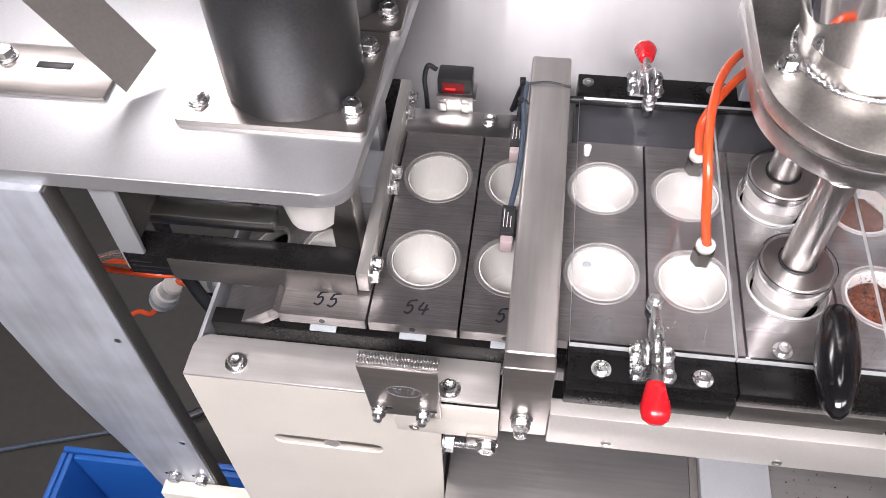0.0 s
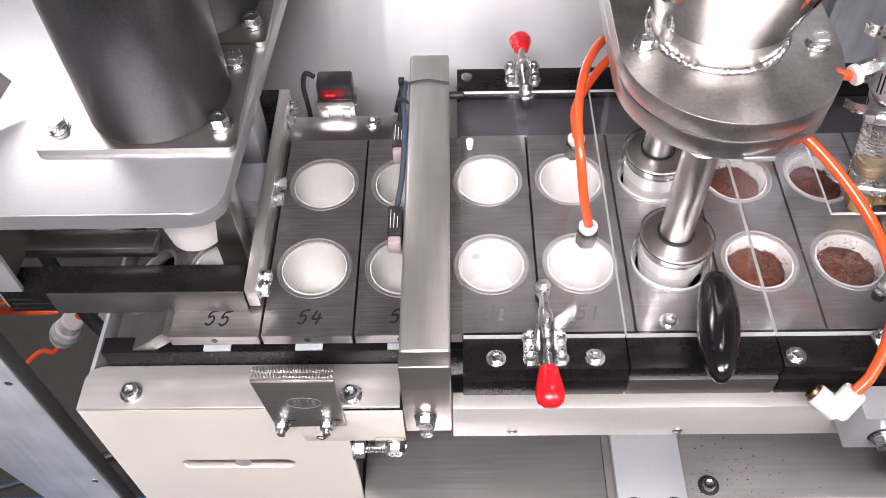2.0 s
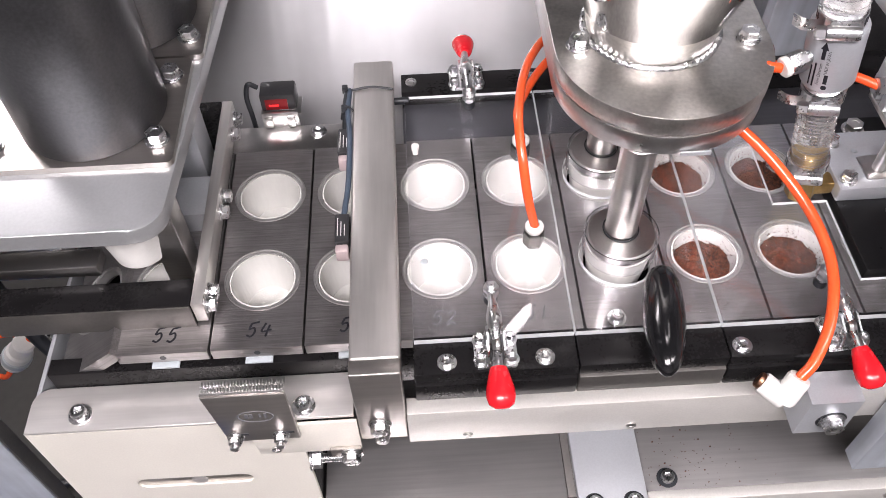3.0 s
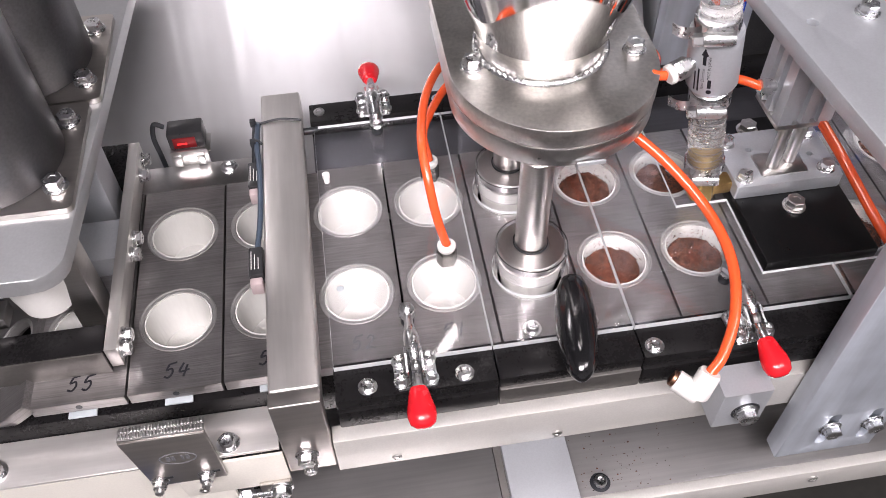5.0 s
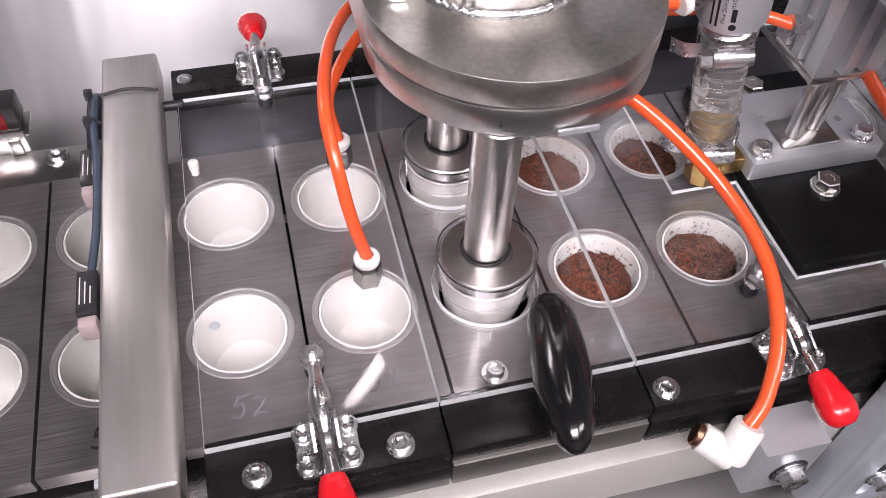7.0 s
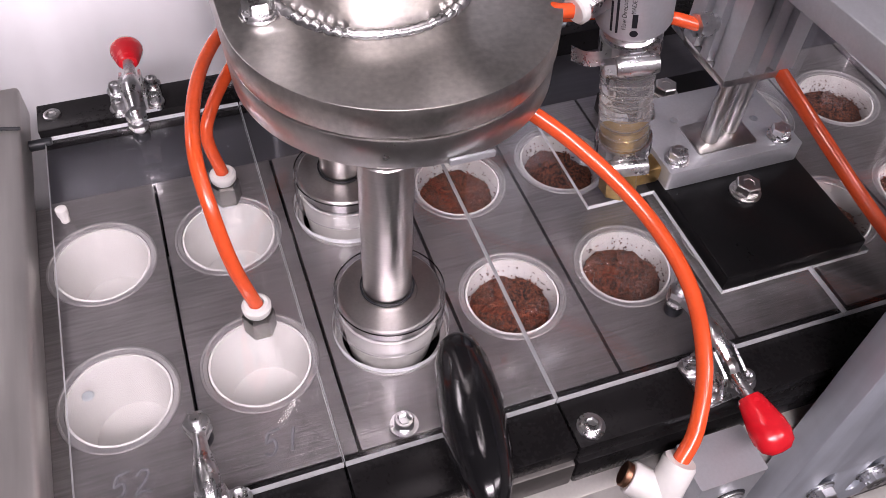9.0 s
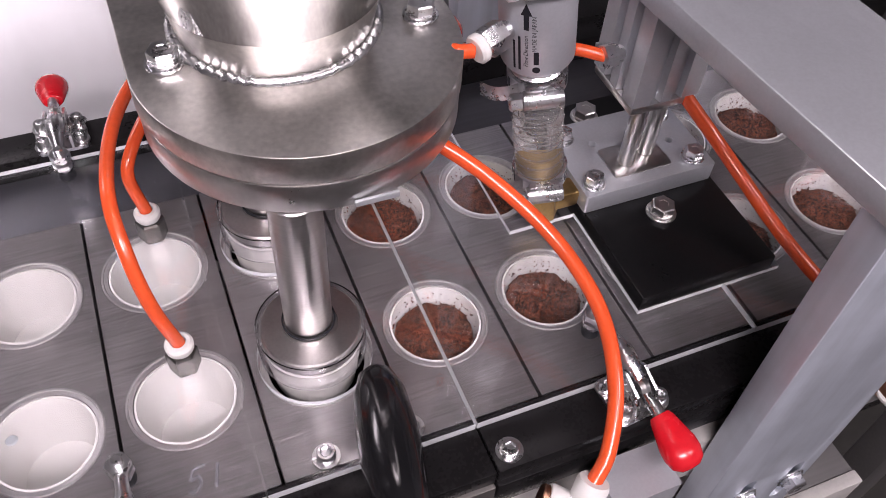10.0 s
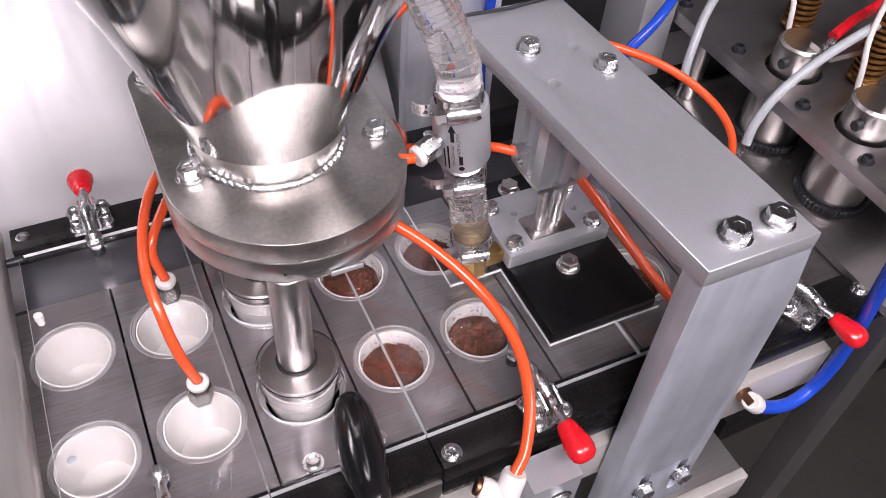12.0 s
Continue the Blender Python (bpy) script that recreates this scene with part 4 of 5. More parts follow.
for x in (0.448, 0.48):
    part("bolt", moved(hex_bolt(af=0.0115), Matrix.Translation((x, -0.1082, -0.09)) @ FACE_FRONT), ZINC, bl)
part("far_leg", box(0.395, 0.47, 0.193, 0.207, -0.167, 0.1428, 0.0008), ALU_BLUE, br)
part("tie_wrap", sweep([(0.3915, 0.121, 0.135), (0.3925, 0.121, 0.1562), (0.43, 0.1215, 0.1564), (0.472, 0.122, 0.1562), (0.473, 0.122, 0.135)], 0.0012, 8), CABLE, br, "black cable tie round the plate")

sb = thing("stop_block", "small sandblasted aluminium block on the rail", "block", (0.365, -0.1, -0.07))
part("block", prism([rounded(0.3465, 0.38, -0.1135, -0.091, 0.001, 2)], -0.049, -0.0085), ALU, sb)
part("bolt_recess", moved(lathe([(0, 0), (0.0098, 0), (0.0098, 0.0003), (0, 0.0003)], 28), Matrix.Translation((0.366, -0.1135, -0.0315)) @ FACE_FRONT), CABLE, sb, "dark counterbore round the bolt")
part("bolt", moved(hex_bolt(af=0.012), Matrix.Translation((0.366, -0.1138, -0.0315)) @ FACE_FRONT), ZINC, sb)

# vacuum line on the tamping block
LINE = [Vector(p) for p in ((0.3783, 0.0437, 0.038), (0.3692, 0.0466, 0.099), (0.3622, 0.0446, 0.141))]
vl = thing("vacuum_line", "brass elbow, clear ribbed hose and silver vacuum valve", "vacuum line", (0.382, 0.042, 0.012))
part("elbow", join(moved(lathe([(0, 0), (0.0098, 0), (0.0102, 0.001), (0.0102, 0.021), (0.009, 0.022), (0, 0.022)], 8), align((0.3815, 0.0425, 0.0105), LINE[0])), box(0.384, 0.4012, 0.036, 0.049, 0.0148, 0.0255, 0.002)), BRASS, vl)
part("barb", moved(lathe([(0, 0.018), (0.0085, 0.018)] + [p for k in range(6) for p in ((0.0088, 0.021 + 0.004 * k), (0.0074, 0.0245 + 0.004 * k))] + [(0, 0.045)], 24), align((0.3815, 0.0425, 0.0105), LINE[0])), BRASS, vl)
hz = part("lower_hose", sweep([LINE[0], LINE[0].lerp(LINE[1], 0.5), LINE[1], LINE[1].lerp(LINE[2], 0.3)], 0.012, 24), HOSE, vl, "clear ribbed hose")
hz.visible_shadow = False
TOWARDS = Vector((-0.32, -0.75, 0.58))


def rib(c, d, r):
    return moved(lathe([(r + 0.0005 * math.cos(a), 0.0005 * math.sin(a)) for a in [j * math.pi / 3 for j in range(6)]], 28, close=True), align(c, c + d))


def facing(m, way):
    """The angle round m's axis at which its side looks along way."""
    v = m.to_3x3().inverted() @ Vector(way)
    return math.atan2(v.y, v.x)


for k in range(8):
    c = LINE[0].lerp(LINE[1], 0.16 + 0.1 * k)
    part("hose_rib", rib(c, LINE[1] - LINE[0], 0.0121), HOSE, hz)


def hose_clamp(c, d, r):
    m = align(c, c + d)
    m = m @ Matrix.Rotation(facing(m, TOWARDS), 4, "Z")
    band = part("clamp_band", moved(lathe([(r, -0.0048), (r + 0.0013, -0.0048), (r + 0.0013, 0.0048), (r, 0.0048)], 40, close=True), m), ZINC, vl, "steel hose clamp band")
    for k in range(16):
        a = radians(60 + 15 * k)
        part("band_slot", moved(box(r + 0.0012, r + 0.0015, -0.0007, 0.0007, -0.0028, 0.0028, 0), m @ Matrix.Rotation(a, 4, "Z")), CABLE, band)
    barrel = moved(lathe([(0, -0.009), (0.0042, -0.009), (0.0046, -0.007), (0.0046, 0.007), (0.0042, 0.009), (0, 0.009)], 18), Matrix.Translation((r + 0.0042, 0, 0)) @ Matrix.Rotation(radians(90), 4, "X"))
    nut = moved(lathe([(0, 0.0095), (0.0042, 0.0095), (0.0042, 0.0145), (0.003, 0.0155), (0, 0.0155)], 6), Matrix.Translation((r + 0.0042, 0, 0)) @ Matrix.Rotation(radians(90), 4, "X"))
    part("clamp_screw", moved(join(barrel, nut, box(r, r + 0.004, -0.0075, 0.0075, -0.005, 0.005, 0.0008)), m), ZINC, vl)
    tail = [(r * 0.75, -r * 0.75, 0), (r * 0.85, -r * 1.25, 0), (r * 0.75, -r * 1.75, 0), (r * 0.4, -r * 2.15, 0)]
    st = bmesh.new()
    vs = [[st.verts.new((x, y, z)) for z in (-0.0044, 0.0044)] for x, y, _ in spline(tail, 6)]
    for a, b in zip(vs, vs[1:]):
        st.faces.new((a[0], a[1], b[1], b[0]))
    bmesh.ops.solidify(st, geom=st.faces[:], thickness=0.0006)
    part("clamp_tail", moved(st, m), ZINC, vl)


DIR = (LINE[2] - LINE[1]).normalized()
hose_clamp(LINE[0] + DIR * 0.006, DIR, 0.0124)
hose_clamp(LINE[1] + DIR * 0.006, DIR, 0.0124)
vm = align(LINE[1] + DIR * 0.012, LINE[2] + DIR)
part("valve_thread", moved(lathe([(0, 0)] + [p for k in range(6) for p in ((0.0125, 0.0012 * k), (0.0118, 0.0012 * k + 0.0006))] + [(0, 0.0072)], 32), vm), ZINC, vl)
vb = part("valve_body", moved(lathe([(0, 0.0065), (0.0158, 0.0065), (0.0165, 0.008), (0.0165, 0.0475), (0.0158, 0.049), (0, 0.049)], 48), vm), ALU, vl, "silver valve body with printed label")
LABEL = facing(vm, (-0.62, -0.7, 0.2))


def on_valve(co):
    """Lays a flat print, drawn with x along the valve and y round it, on the valve's side."""
    a = LABEL - co.y / 0.0165
    rr = 0.01656 + abs(co.z)
    return vm @ Vector((rr * math.cos(a), rr * math.sin(a), co.x))


def printed(name, bm, mat, label=""):
    for v in bm.verts:
        v.co = on_valve(v.co)
    return part(name, bm, mat, vb, label, smooth=0)


def printed_text(text, size, x, y):
    ob = lettering("print_line", text, size, INK, Matrix.Identity(4), vb, depth=0)
    o = ORIGIN[vl.name]
    for v in ob.data.vertices:
        c = Vector(v.co) + o
        v.co = on_valve(Vector((x + c.x, y + c.y, 0))) - o


printed_text("MADE IN JAPAN", 0.0026, 0.031, -0.0035)
printed_text("Flow Direction", 0.0028, 0.0215, 0.0)
printed("print_bar", box(0.0105, 0.029, 0.0032, 0.0043, 0, 0.0001, 0), INK)
printed("print_bar", box(0.0105, 0.026, 0.0058, 0.0068, 0, 0.0001, 0), INK)
printed("print_mark", prism([circle(0.0115, -0.0035, 0.0017, 20)], 0, 0.0001), INK)
printed("print_mark", box(0.0145, 0.0215, -0.0046, -0.0024, 0, 0.0001, 0), INK)
printed("arrow_mark", prism([[(0.033, -0.0005), (0.0405, -0.0005), (0.0405, -0.0018), (0.0465, 0.0006), (0.0405, 0.003), (0.0405, 0.0017), (0.033, 0.0017)]], 0, 0.0001), INK, "black printed arrow")
turn = facing(vm, (-0.95, -0.3, 0.0))
fitm = vm @ Matrix.Translation((0, 0, 0.03)) @ Matrix.Rotation(turn, 4, "Z") @ Matrix.Rotation(radians(90), 4, "Y") @ Matrix.Translation((0, 0, 0.0163))
part("side_fitting", moved(join(rod(0.0042, 0, 0.005, n=18), lathe([(0, 0.004), (0.0068, 0.004), (0.0068, 0.013), (0.006, 0.014), (0, 0.014)], 6)), fitm), ZINC, vl)
part("side_collar", moved(rod(0.0064, 0.0141, 0.0185, n=24, ch=0.001), fitm), WHITEPL, vl, "white release collar")
UP = vm @ Vector((0, 0, 0.049))
hp2 = [UP, UP + DIR * 0.03, UP + Vector((-0.022, 0.004, 0.072)), UP + Vector((-0.05, 0.02, 0.15)), UP + Vector((-0.08, 0.06, 0.3))]
uh = part("upper_hose", sweep(hp2, 0.012, 24), HOSE, vl, "clear ribbed hose")
uh.visible_shadow = False
path = spline(hp2, 24)
run = 0.0
for k in range(10, len(path) - 1):
    run += (path[k] - path[k - 1]).length
    if run < 0.0062:
        continue
    run = 0.0
    part("hose_rib", rib(path[k], path[k + 1] - path[k], 0.0121), HOSE, uh)
hose_clamp(UP + DIR * 0.006, DIR, 0.0124)

side = fitm @ Vector((0, 0, 0.0185))
hose_thing("air_tube", "orange air tube from the valve behind the hopper", [side, side + Vector((-0.008, 0.004, 0)), (0.338, 0.075, 0.118), (0.334, 0.12, 0.106), (0.318, 0.19, 0.1)], 0.0031, ORANGE)
hose_thing("air_tube", "orange air tube from the cylinder behind the hopper", [(0.408, 0.052, 0.1), (0.396, 0.062, 0.1), (0.376, 0.076, 0.097), (0.345, 0.09, 0.092), (0.3, 0.13, 0.085)], 0.0031, ORANGE)
hose_thing("air_tube", "orange air tube passing behind the bridge leg", [(0.443, 0.048, 0.088), (0.4516, 0.0349, 0.0747), (0.4616, 0.0184, 0.0605), (0.4684, -0.0015, 0.0492), (0.4748, -0.0205, 0.0385), (0.4812, -0.0401, 0.0295), (0.49, -0.057, 0.021), (0.505, -0.066, 0.0145)], 0.0036, ORANGE)
hose_thing("air_tube", "orange air tube arching behind the bridge", [(0.42, 0.15, 0.1), (0.48, 0.135, 0.115), (0.53, 0.105, 0.11), (0.57, 0.075, 0.09), (0.592, 0.05, 0.06), (0.596, 0.04, 0.0095)], 0.0031, ORANGE)

# ---- upright and top table at the infeed ----
tt = thing("upper_table", "satin aluminium upper table plate with rounded corners", "table plate", (-0.2, 0.1, 0.1))
tout = [(-0.7, -0.044), (-0.055, -0.044)] + [(-0.05 + 0.018 * math.cos(radians(a)), -0.026 + 0.018 * math.sin(radians(a))) for a in range(-90, 1, 15)] + [(-0.015, 0.26), (-0.7, 0.26)]
part("plate", soft(prism([tout], 0.0985, 0.1105), 0.0012), TABLETOP, tt)
for x, y in ((-0.1595, 0.0408), (-0.25, 0.12)):
    part("hole", rod(0.0028, 0.1105, 0.1108, (x, y), 20, 0.0001), ZINC, tt)
part("back_post", box(-0.07, -0.045, 0.09, 0.12, -0.02, 0.0983, 0.001), ALU, tt)
part("back_post", box(-0.062, -0.044, 0.0, 0.02, -0.012, 0.0983, 0.001), STEEL, tt)

lg = thing("upright_leg", "grey anodised upright plate with foot bolts", "leg", (-0.2, -0.08, -0.4))
part("plate", soft(moved(prism([[(-0.272, -0.5), (-0.2195, -0.5), (-0.2195, 0.0983), (-0.32, 0.0983), (-0.318, -0.06), (-0.311, -0.16), (-0.287, -0.31)]], 0, 0.012), Matrix.Translation((0, -0.0375, 0)) @ FACE_FRONT), 0.0008), ALU_BLUE, lg)
# darker strip puts the shade of the leg's +x face into its colour
part("edge", box(-0.2188, -0.2165, -0.049, -0.036, -0.5, 0.098, 0.0005), BLADE, lg, "thin dark strip painting the shade on the leg's side")
for x in (-0.257, -0.229):
    part("foot_slot", box(x - 0.011, x + 0.007, -0.0499, -0.0495, -0.332, -0.3275, 0.0001), CABLE, lg, "dark slot under the bolt")
    part("bolt", moved(hex_bolt(af=0.011), Matrix.Translation((x, -0.05, -0.33)) @ FACE_FRONT), ZINC, lg)
for z in (-0.07, -0.25):
    part("dowel", moved(rod(0.003, 0, 0.0006, n=16, ch=0.0002), Matrix.Translation((-0.228, -0.0495, z)) @ FACE_FRONT), ZINC, lg)
lf = thing("lower_frame", "pale aluminium lower frame plate beside the leg", "machine frame", (-0.2, -0.09, -0.5))
part("plate", box(-0.272, -0.1545, -0.065, -0.05, -0.6, -0.345, 0.001), ALU_CREAM, lf)


def column(x, y, label):
    c = thing("feed_column", label, "column", (x, y, 0.111), "columns on the upper table")
    cbase = part("base", prism([rounded(x - 0.0595, x + 0.0595, y - 0.047, y + 0.047, 0.004)], 0.1107, 0.1148), BASESTEEL, c)
    part("tube", lathe([(0, 0.115), (0.0435, 0.115), (0.044, 0.1162), (0.044, 0.5), (0, 0.5)], 72, (x + 0.006, y, 0)), CYLBLACK, c, "dark graphite tube")
    for sx in (-0.0495, 0.0485):
        for sy in (-0.028, 0.029):
            part("bolt", hex_bolt((x + sx, y + sy, 0.1148), 0.0105), ZINC, cbase)
    return c


column(-0.0905, 0.05, "dark tubular feed column bolted on a steel base")
column(-0.0845, 0.146, "second dark tubular feed column on a steel base")
gu = thing("angle_guard", "bent satin steel guard plate on the upper table", "guard", (-0.25, 0.08, 0.111))
part("foot", box(-0.45, -0.2, 0.018, 0.064, 0.1107, 0.1135, 0.0006), BASESTEEL, gu)
part("slot", box(-0.2550, -0.2310, 0.0417, 0.0477, 0.1136, 0.1139, 0.0001), CABLE, gu, "dark adjusting slot")
blade = bmesh.new()
va = [Vector(p) for p in ((-0.173, 0.0515, 0.126), (-0.187, 0.024, 0.1138), (-0.31, 0.05, 0.26), (-0.295, 0.08, 0.274))]
blade.faces.new([blade.verts.new(v) for v in va])
bmesh.ops.solidify(blade, geom=blade.faces[:], thickness=0.003)
part("blade", blade, BLADE, gu, "slanting satin blade")
part("bolt", hex_bolt((-0.2783, 0.0497, 0.1135), 0.0105), ZINC, gu)

# ---- pusher frame at the infeed ----
pu = thing("plate_pusher", "steel pusher bar with bolts and a black arm", "pusher", (-0.05, 0.06, 0.01))
part("cross_bar", box(-0.0395, -0.0315, -0.034, 0.158, 0.0035, 0.0225, 0.0006), STEEL_Y, pu)
part("arm", box(-0.199, -0.04, -0.034, -0.013, 0.0, 0.0225, 0.0008), BLACK, pu)
part("arm_front", box(-0.168, -0.04, -0.0355, -0.0342, -0.0005, 0.0215, 0.0003), BLADE, pu, "dark brushed steel face")
for k, w in ((0, 0.014), (1, 0.019), (2, 0.011)):
    part("groove", box(-0.196, -0.196 + 1.4 * w, -0.0344, -0.0341, 0.004 + 0.005 * k, 0.0048 + 0.005 * k, 0), CABLE, pu)
part("far_block", box(-0.062, -0.04, 0.12, 0.158, -0.02, 0.0225, 0.0008), BLACK, pu)
part("rod_block", box(-0.085, -0.04, 0.046, 0.083, -0.01, 0.018, 0.0008), ALU, pu)
part("rod", moved(rod(0.005, 0, 0.09, n=20), Matrix.Translation((-0.085, 0.064, 0.004)) @ Matrix.Rotation(radians(-90), 4, "Y")), POLISH, pu)
for y in (-0.027, -0.017, 0.052, 0.067, 0.131, 0.148):
    part("bolt", moved(hex_bolt(af=0.0085), Matrix.Translation((-0.0315, y, 0.0125)) @ Matrix.Rotation(radians(90), 4, "Y")), ZINC, pu)
sl = thing("slide_unit", "small steel slide unit with a white cup dropper", "slide", (-0.13, 0.02, 0.0))
part("body", box(-0.2, -0.12, 0.012, 0.05, 0.025, 0.06, 0.001), SATIN, sl)
part("dropper", lathe([(0, 0.03), (0.018, 0.03), (0.021, 0.05), (0.0225, 0.075), (0, 0.075)], 32, (-0.075, 0.01, 0)), WHITEPL, sl, "white plastic dropper")
part("bracket", box(-0.19, -0.1, -0.008, 0.008, 0.024, 0.034, 0.001), STEEL, sl)

# ---- floor clutter behind the infeed ----
bn = thing("storage_bin", "blue plastic storage bin standing on the floor", "bin", (-0.42, -0.08, FLOOR))
BT = -0.68
for x0, x1, y0, y1 in ((-0.57, -0.56, -0.25, 0.095), (-0.28, -0.27, -0.25, 0.095), (-0.5595, -0.2805, -0.25, -0.24), (-0.5595, -0.2805, 0.085, 0.095)):
    part("wall", box(x0, x1, y0, y1, FLOOR, BT, 0.004), BLUEBIN, bn)
part("base", box(-0.5595, -0.2805, -0.2395, 0.0845, FLOOR + 0.002, FLOOR + 0.01, 0.003), BLUEBIN, bn)
for x0, x1, y0, y1 in ((-0.58, -0.26, -0.26, -0.2505), (-0.58, -0.26, 0.0955, 0.105), (-0.58, -0.5705, -0.25, 0.095), (-0.2695, -0.26, -0.25, 0.095)):
    part("rim", box(x0, x1, y0, y1, BT - 0.03, BT, 0.004), BLUEBIN, bn)
hose_thing("floor_cable", "black rubber cable lying in a loop on the floor", [(-0.9, 0.5, FLOOR + 0.009), (-0.7, 0.28, FLOOR + 0.009), (-0.5, 0.3, FLOOR + 0.009), (-0.42, 0.5, FLOOR + 0.009), (-0.6, 0.8, FLOOR + 0.009), (-1.0, 1.0, FLOOR + 0.009)], 0.009, CABLE, "cable")
hose_thing("floor_cable", "thin blue-grey cable on the floor", [(-1.2, 0.1, FLOOR + 0.004), (-0.8, 0.2, FLOOR + 0.004), (-0.45, 0.35, FLOOR + 0.004), (-0.3, 0.7, FLOOR + 0.004)], 0.004, CABLE_B, "cable")
hose_thing("hanging_cable", "black cable hanging under the table", [(-0.24, 0.08, 0.02), (-0.23, 0.06, -0.12), (-0.2, 0.05, -0.22), (-0.22, 0.1, -0.4), (-0.26, 0.2, -0.6)], 0.006, CABLE, "cable")
hose_thing("hanging_cable", "black cable hanging under the table", [(-0.28, 0.12, 0.0), (-0.26, 0.1, -0.15), (-0.24, 0.12, -0.32), (-0.3, 0.2, -0.6)], 0.005, CABLE, "cable")
hose_thing("air_tube", "orange air tube under the upper table", [(-0.36, 0.02, -0.06), (-0.29, 0.02, -0.075), (-0.22, 0.02, -0.08), (-0.19, 0.05, -0.1)], 0.003, ORANGE)
for cx, cy, cz, tilt in ((-0.29, 0.1, -0.235, 35), (-0.225, 0.105, -0.205, 75)):
    wf = thing("tube_connector", "white plastic tube connector hanging on loose tubes", "connector", (cx, cy, cz), "tube connectors")
    m = Matrix.Translation((cx, cy, cz)) @ Matrix.Rotation(radians(tilt), 4, "Y")
    part("shell", moved(lathe([(0, -0.024), (0.009, -0.023), (0.0125, -0.016), (0.0125, 0.006), (0.0105, 0.008), (0.0105, 0.022), (0.0085, 0.024), (0, 0.024)], 28), m), WHITEPL, wf)
    part("ring", moved(lathe([(0.0126, -0.01), (0.0142, -0.009), (0.0142, -0.003), (0.0126, -0.002)], 28, close=True), m), SILICONE, wf, "grey clamping ring")
    hose_thing("air_tube", "orange air tube plugged into a white connector", [m @ Vector((0, 0, -0.022)), m @ Vector((0, 0, -0.05)), m @ Vector((-0.01, 0.02, -0.1)), m @ Vector((-0.02, 0.03, -0.2))], 0.003, ORANGE)
loop = thing("clear_tube", "loose clear plastic tube hanging in a loop", "tube", (-0.28, 0.09, -0.2))
part("tube", sweep([(-0.36, 0.11, -0.2), (-0.31, 0.1, -0.17), (-0.26, 0.095, -0.185), (-0.235, 0.09, -0.25), (-0.24, 0.1, -0.32), (-0.27, 0.13, -0.42)], 0.0042), HOSE, loop)
hg = thing("table_hanger", "pale aluminium bracket hanging under the upper table", "bracket", (-0.192, -0.03, 0.05))
part("strip", box(-0.2005, -0.1835, -0.0335, -0.03, 0.0045, 0.0983, 0.0005), ALU, hg)
part("web", box(-0.1995, -0.186, -0.0298, 0.03, 0.03, 0.0983, 0.0005), BLADE, hg, "dark web behind the strip")

# ---- sealing station beyond the bridge ----
SX, SY = 0.675, 0.0085
ss = thing("sealing_station", "dark steel plates carrying two heated sealing heads", "sealing station", (0.72, 0.18, 0))
part("lower_plate", box(0.632, 0.95, -0.1, 0.24, 0.0015, 0.0085, 0.001), TABLE, ss)
part("upper_plate", prism([[(0.636, -0.09), (0.95, -0.09), (0.95, 0.24), (0.636, 0.24)], circle(SX, SY, 0.022), circle(SX, SY + ROW, 0.022)], 0.064, 0.075), TABLE, ss)
for y in (-0.02, 0.045, 0.12, 0.19):
    part("screw", cap_screw((0.648, y, 0.075), 0.004, 0.004), CABLE, ss)
part("side_block", box(0.60, 0.634, 0.185, 0.235, -0.05, 0.13, 0.001), ALU, ss)
part("guide_post", rod(0.009, 0.0087, 0.0637, (0.645, 0.155), 24), STEEL, ss)


def seal_head(x, y):
    h = thing("heat_sealer", "turned steel heated sealing head with a bronze spring", "sealer", (x, y, 0.012), "sealers")
    part("barrel", lathe([(0, 0.016), (0.0235, 0.016), (0.024, 0.018), (0.024, 0.061), (0.021, 0.0615), (0.0205, 0.0635), (0, 0.0635)], 48, (x, y, 0)), STEEL, h)
    foot = lathe([(0, 0.0088), (0.0275, 0.0088), (0.0282, 0.0095), (0.0282, 0.015), (0.0275, 0.0158), (0, 0.0158)], 96, (x, y, 0))
    for i, v in enumerate(foot.verts):
        if i % 2 and math.hypot(v.co.x - x, v.co.y - y) > 0.02:
            v.co.x, v.co.y = x + (v.co.x - x) * 0.96, y + (v.co.y - y) * 0.96
    part("knurled_foot", foot, CABLE, h, "black knurled foot", smooth=0)
    part("lug", prism([rounded(x - 0.004, x + 0.03, y - 0.03, y - 0.006, 0.003)], 0.1002, 0.105), STEEL, h)
    part("lug_screw", cap_screw((x + 0.006, y - 0.018, 0.105), 0.004, 0.004), ZINC, h)
    part("top_barrel", lathe([(0, 0.0637), (0.0185, 0.0637), (0.019, 0.065), (0.019, 0.098), (0.017, 0.1), (0, 0.1)], 40, (x, y, 0)), STEEL, h)
    part("cross_screw", moved(rod(0.004, 0, 0.006, n=14), Matrix.Translation((x - 0.018, y - 0.006, 0.088)) @ Matrix.Rotation(radians(-90), 4, "Y")), CABLE, h)
    part("spring", sweep([(x + 0.04 + 0.011 * math.cos(k * 0.9), y + 0.045 + 0.011 * math.sin(k * 0.9), 0.077 + k * 0.0007) for k in range(90)], 0.0022, 6, 2), SPRING, h, "bronze coil spring")


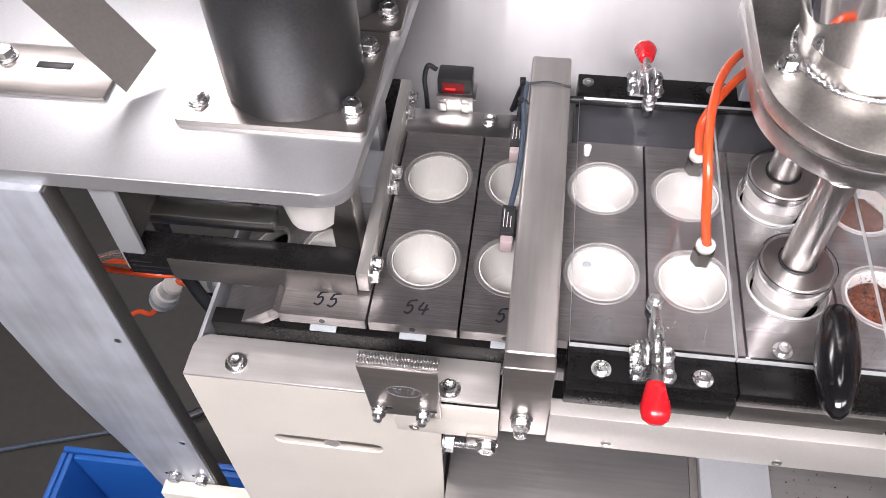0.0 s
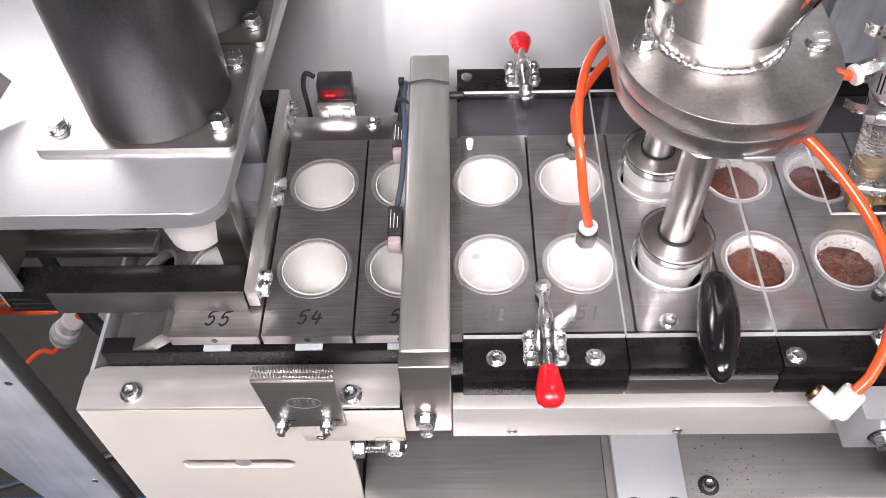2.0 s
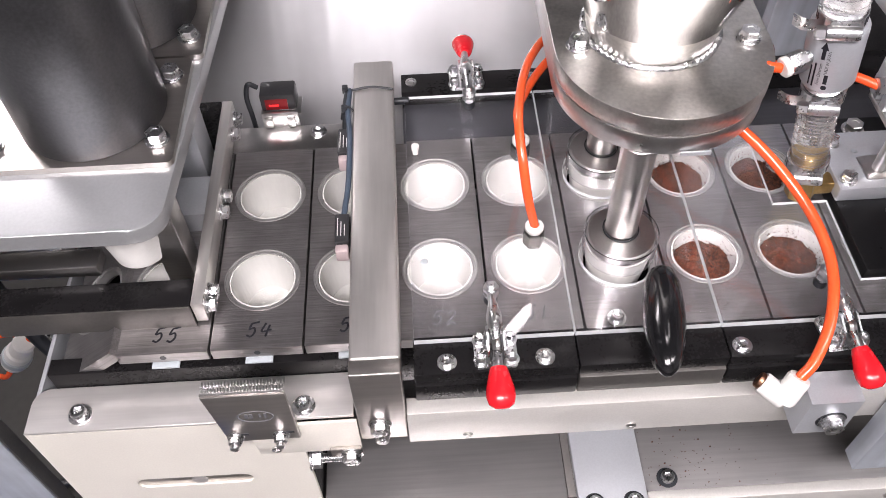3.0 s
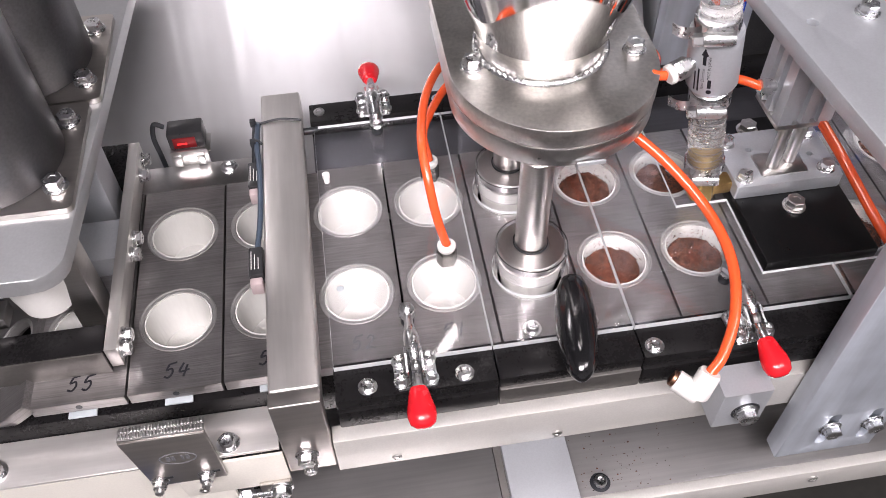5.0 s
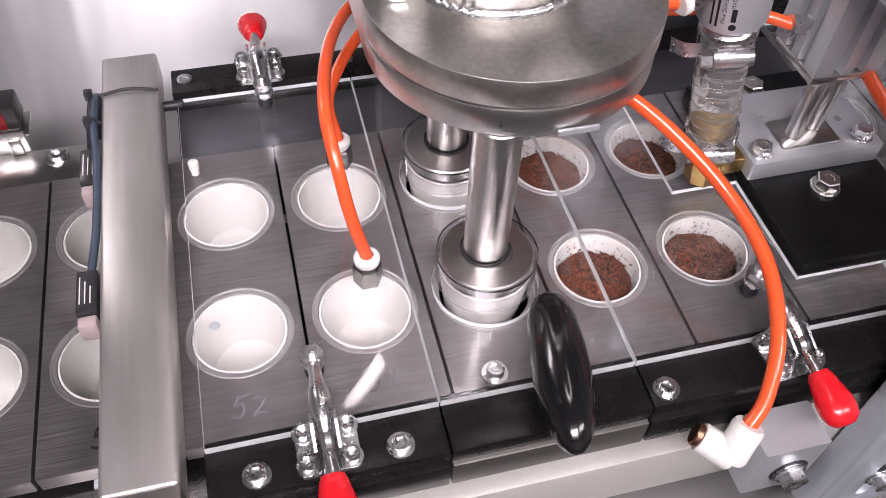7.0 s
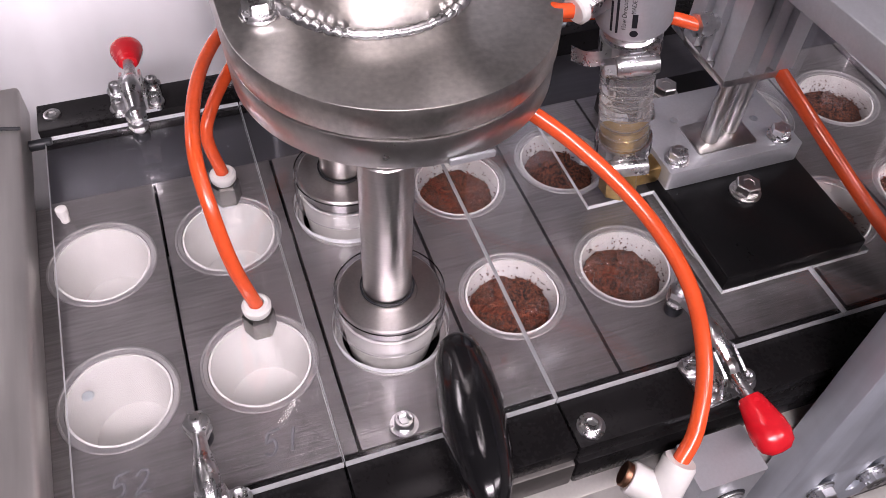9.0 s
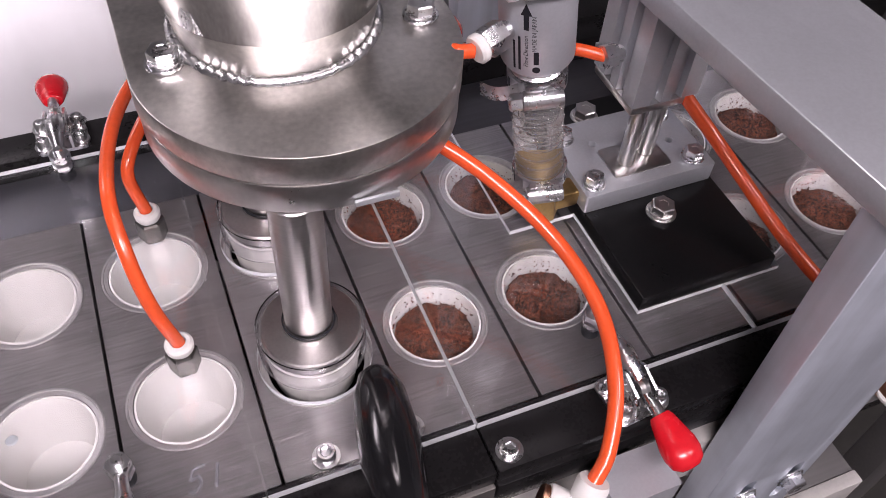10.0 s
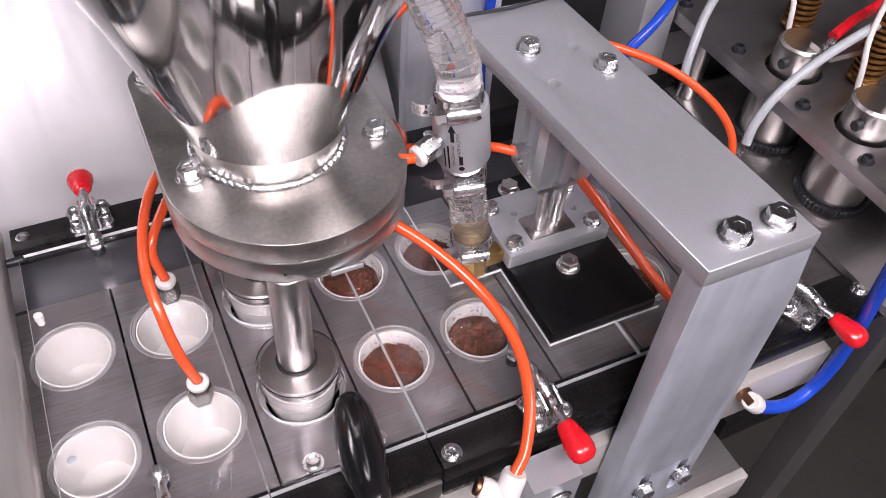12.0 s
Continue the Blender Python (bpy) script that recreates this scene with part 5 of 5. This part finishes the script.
seal_head(SX, SY)
seal_head(SX, SY + ROW)
hose_thing("silicone_tube", "milky silicone tube with a steel needle", [(0.612, 0.132, 0.05), (0.617, 0.138, 0.07), (0.64, 0.155, 0.1), (0.7, 0.185, 0.14)], 0.0036, SILICONE)
hose_thing("silicone_tube", "milky silicone tube with a steel needle", [(0.607, 0.047, 0.05), (0.612, 0.05, 0.068), (0.632, 0.053, 0.092), (0.68, 0.055, 0.118), (0.78, 0.06, 0.145)], 0.0036, SILICONE)
hose_thing("needle", "thin steel needle under a silicone tube", [(0.606, 0.128, -0.0005), (0.612, 0.132, 0.052)], 0.0012, ZINC)
hose_thing("needle", "thin steel needle under a silicone tube", [(0.6, 0.043, -0.0005), (0.607, 0.047, 0.052)], 0.0012, ZINC)
hose_thing("air_tube", "blue air tube behind the bridge", [(0.457, 0.187, 0.128), (0.4545, 0.187, 0.064), (0.459, 0.186, 0.022), (0.46, 0.184, 0.0126)], 0.004, BLUE)
hose_thing("air_tube", "blue air tube bending up beyond the bridge", [(0.53, 0.152, -0.0005), (0.533, 0.15, 0.04), (0.5453, 0.14, 0.0758), (0.5734, 0.14, 0.1044), (0.615, 0.165, 0.118)], 0.004, BLUE)
hose_thing("air_tube", "orange air tube looping down behind the hopper", [(0.42, 0.21, 0.137), (0.3896, 0.19, 0.126), (0.3664, 0.188, 0.1094), (0.3577, 0.187, 0.083), (0.3596, 0.185, 0.0547), (0.362, 0.182, 0.0127)], 0.0031, ORANGE)
hose_thing("air_tube", "blue air tube looping below the rail", [(0.538, -0.1, -0.05), (0.55, -0.1, -0.0615), (0.575, -0.102, -0.0705), (0.598, -0.1, -0.066), (0.606, -0.1, -0.035), (0.603, -0.1, 0.015), (0.595, -0.1, 0.066), (0.59, -0.1, 0.13)], 0.005, BLUE)
bp = thing("back_post", "satin aluminium machine post behind the conveyor", "post", (0.5, 0.3, -0.4))
part("post", box(0.43, 0.47, 0.285, 0.345, -0.45, 0.9, 0.002), ALU, bp)
single("back_cover", box(0.457, 1.2, 0.42, 0.43, -0.45, 0.9, 0.001), CYLBLACK, "dark steel cover behind the sealing station", "panel", "structure")

for y in (SY, SY + ROW):
    hose_thing("heater_lead", "red sleeved heater lead beside the sealing head", [(SX + 0.012, y - 0.012, 0.108), (SX + 0.03, y - 0.008, 0.114), (SX + 0.07, y + 0.0, 0.12), (SX + 0.14, y + 0.02, 0.13)], 0.0042, RED, "cable")
    hose_thing("sensor_lead", "thin white lead beside the bronze spring", [(SX + 0.018, y + 0.03, 0.0755), (SX + 0.016, y + 0.034, 0.1), (SX + 0.022, y + 0.045, 0.13), (SX + 0.05, y + 0.06, 0.2)], 0.0022, WHITEPL, "cable")

be = thing("elbow_fitting", "white plastic elbow fitting on the blue tube", "fitting", (0.535, -0.1, -0.05))
part("body", moved(lathe([(0, 0), (0.0064, 0), (0.0068, 0.0015), (0.0068, 0.015), (0.0058, 0.0165), (0, 0.0165)], 24), align((0.541, -0.1, -0.053), (0.53, -0.1, -0.04))), WHITEPL, be)
part("stub", moved(rod(0.006, 0, 0.012, n=20), Matrix.Translation((0.533, -0.0905, -0.045)) @ FACE_FRONT), COPPER, be, "coppery threaded stub")

fp2 = thing("frame_post", "grey aluminium frame post under the outfeed end", "post", (0.751, -0.045, -0.5))
part("post", box(0.751, 0.786, -0.06, -0.03, -0.6, -0.052, 0.001), TABLE, fp2)
part("brace", box(0.651, 0.95, -0.029, -0.012, -0.3, -0.26, 0.001), BLACK, fp2, "black cross brace")
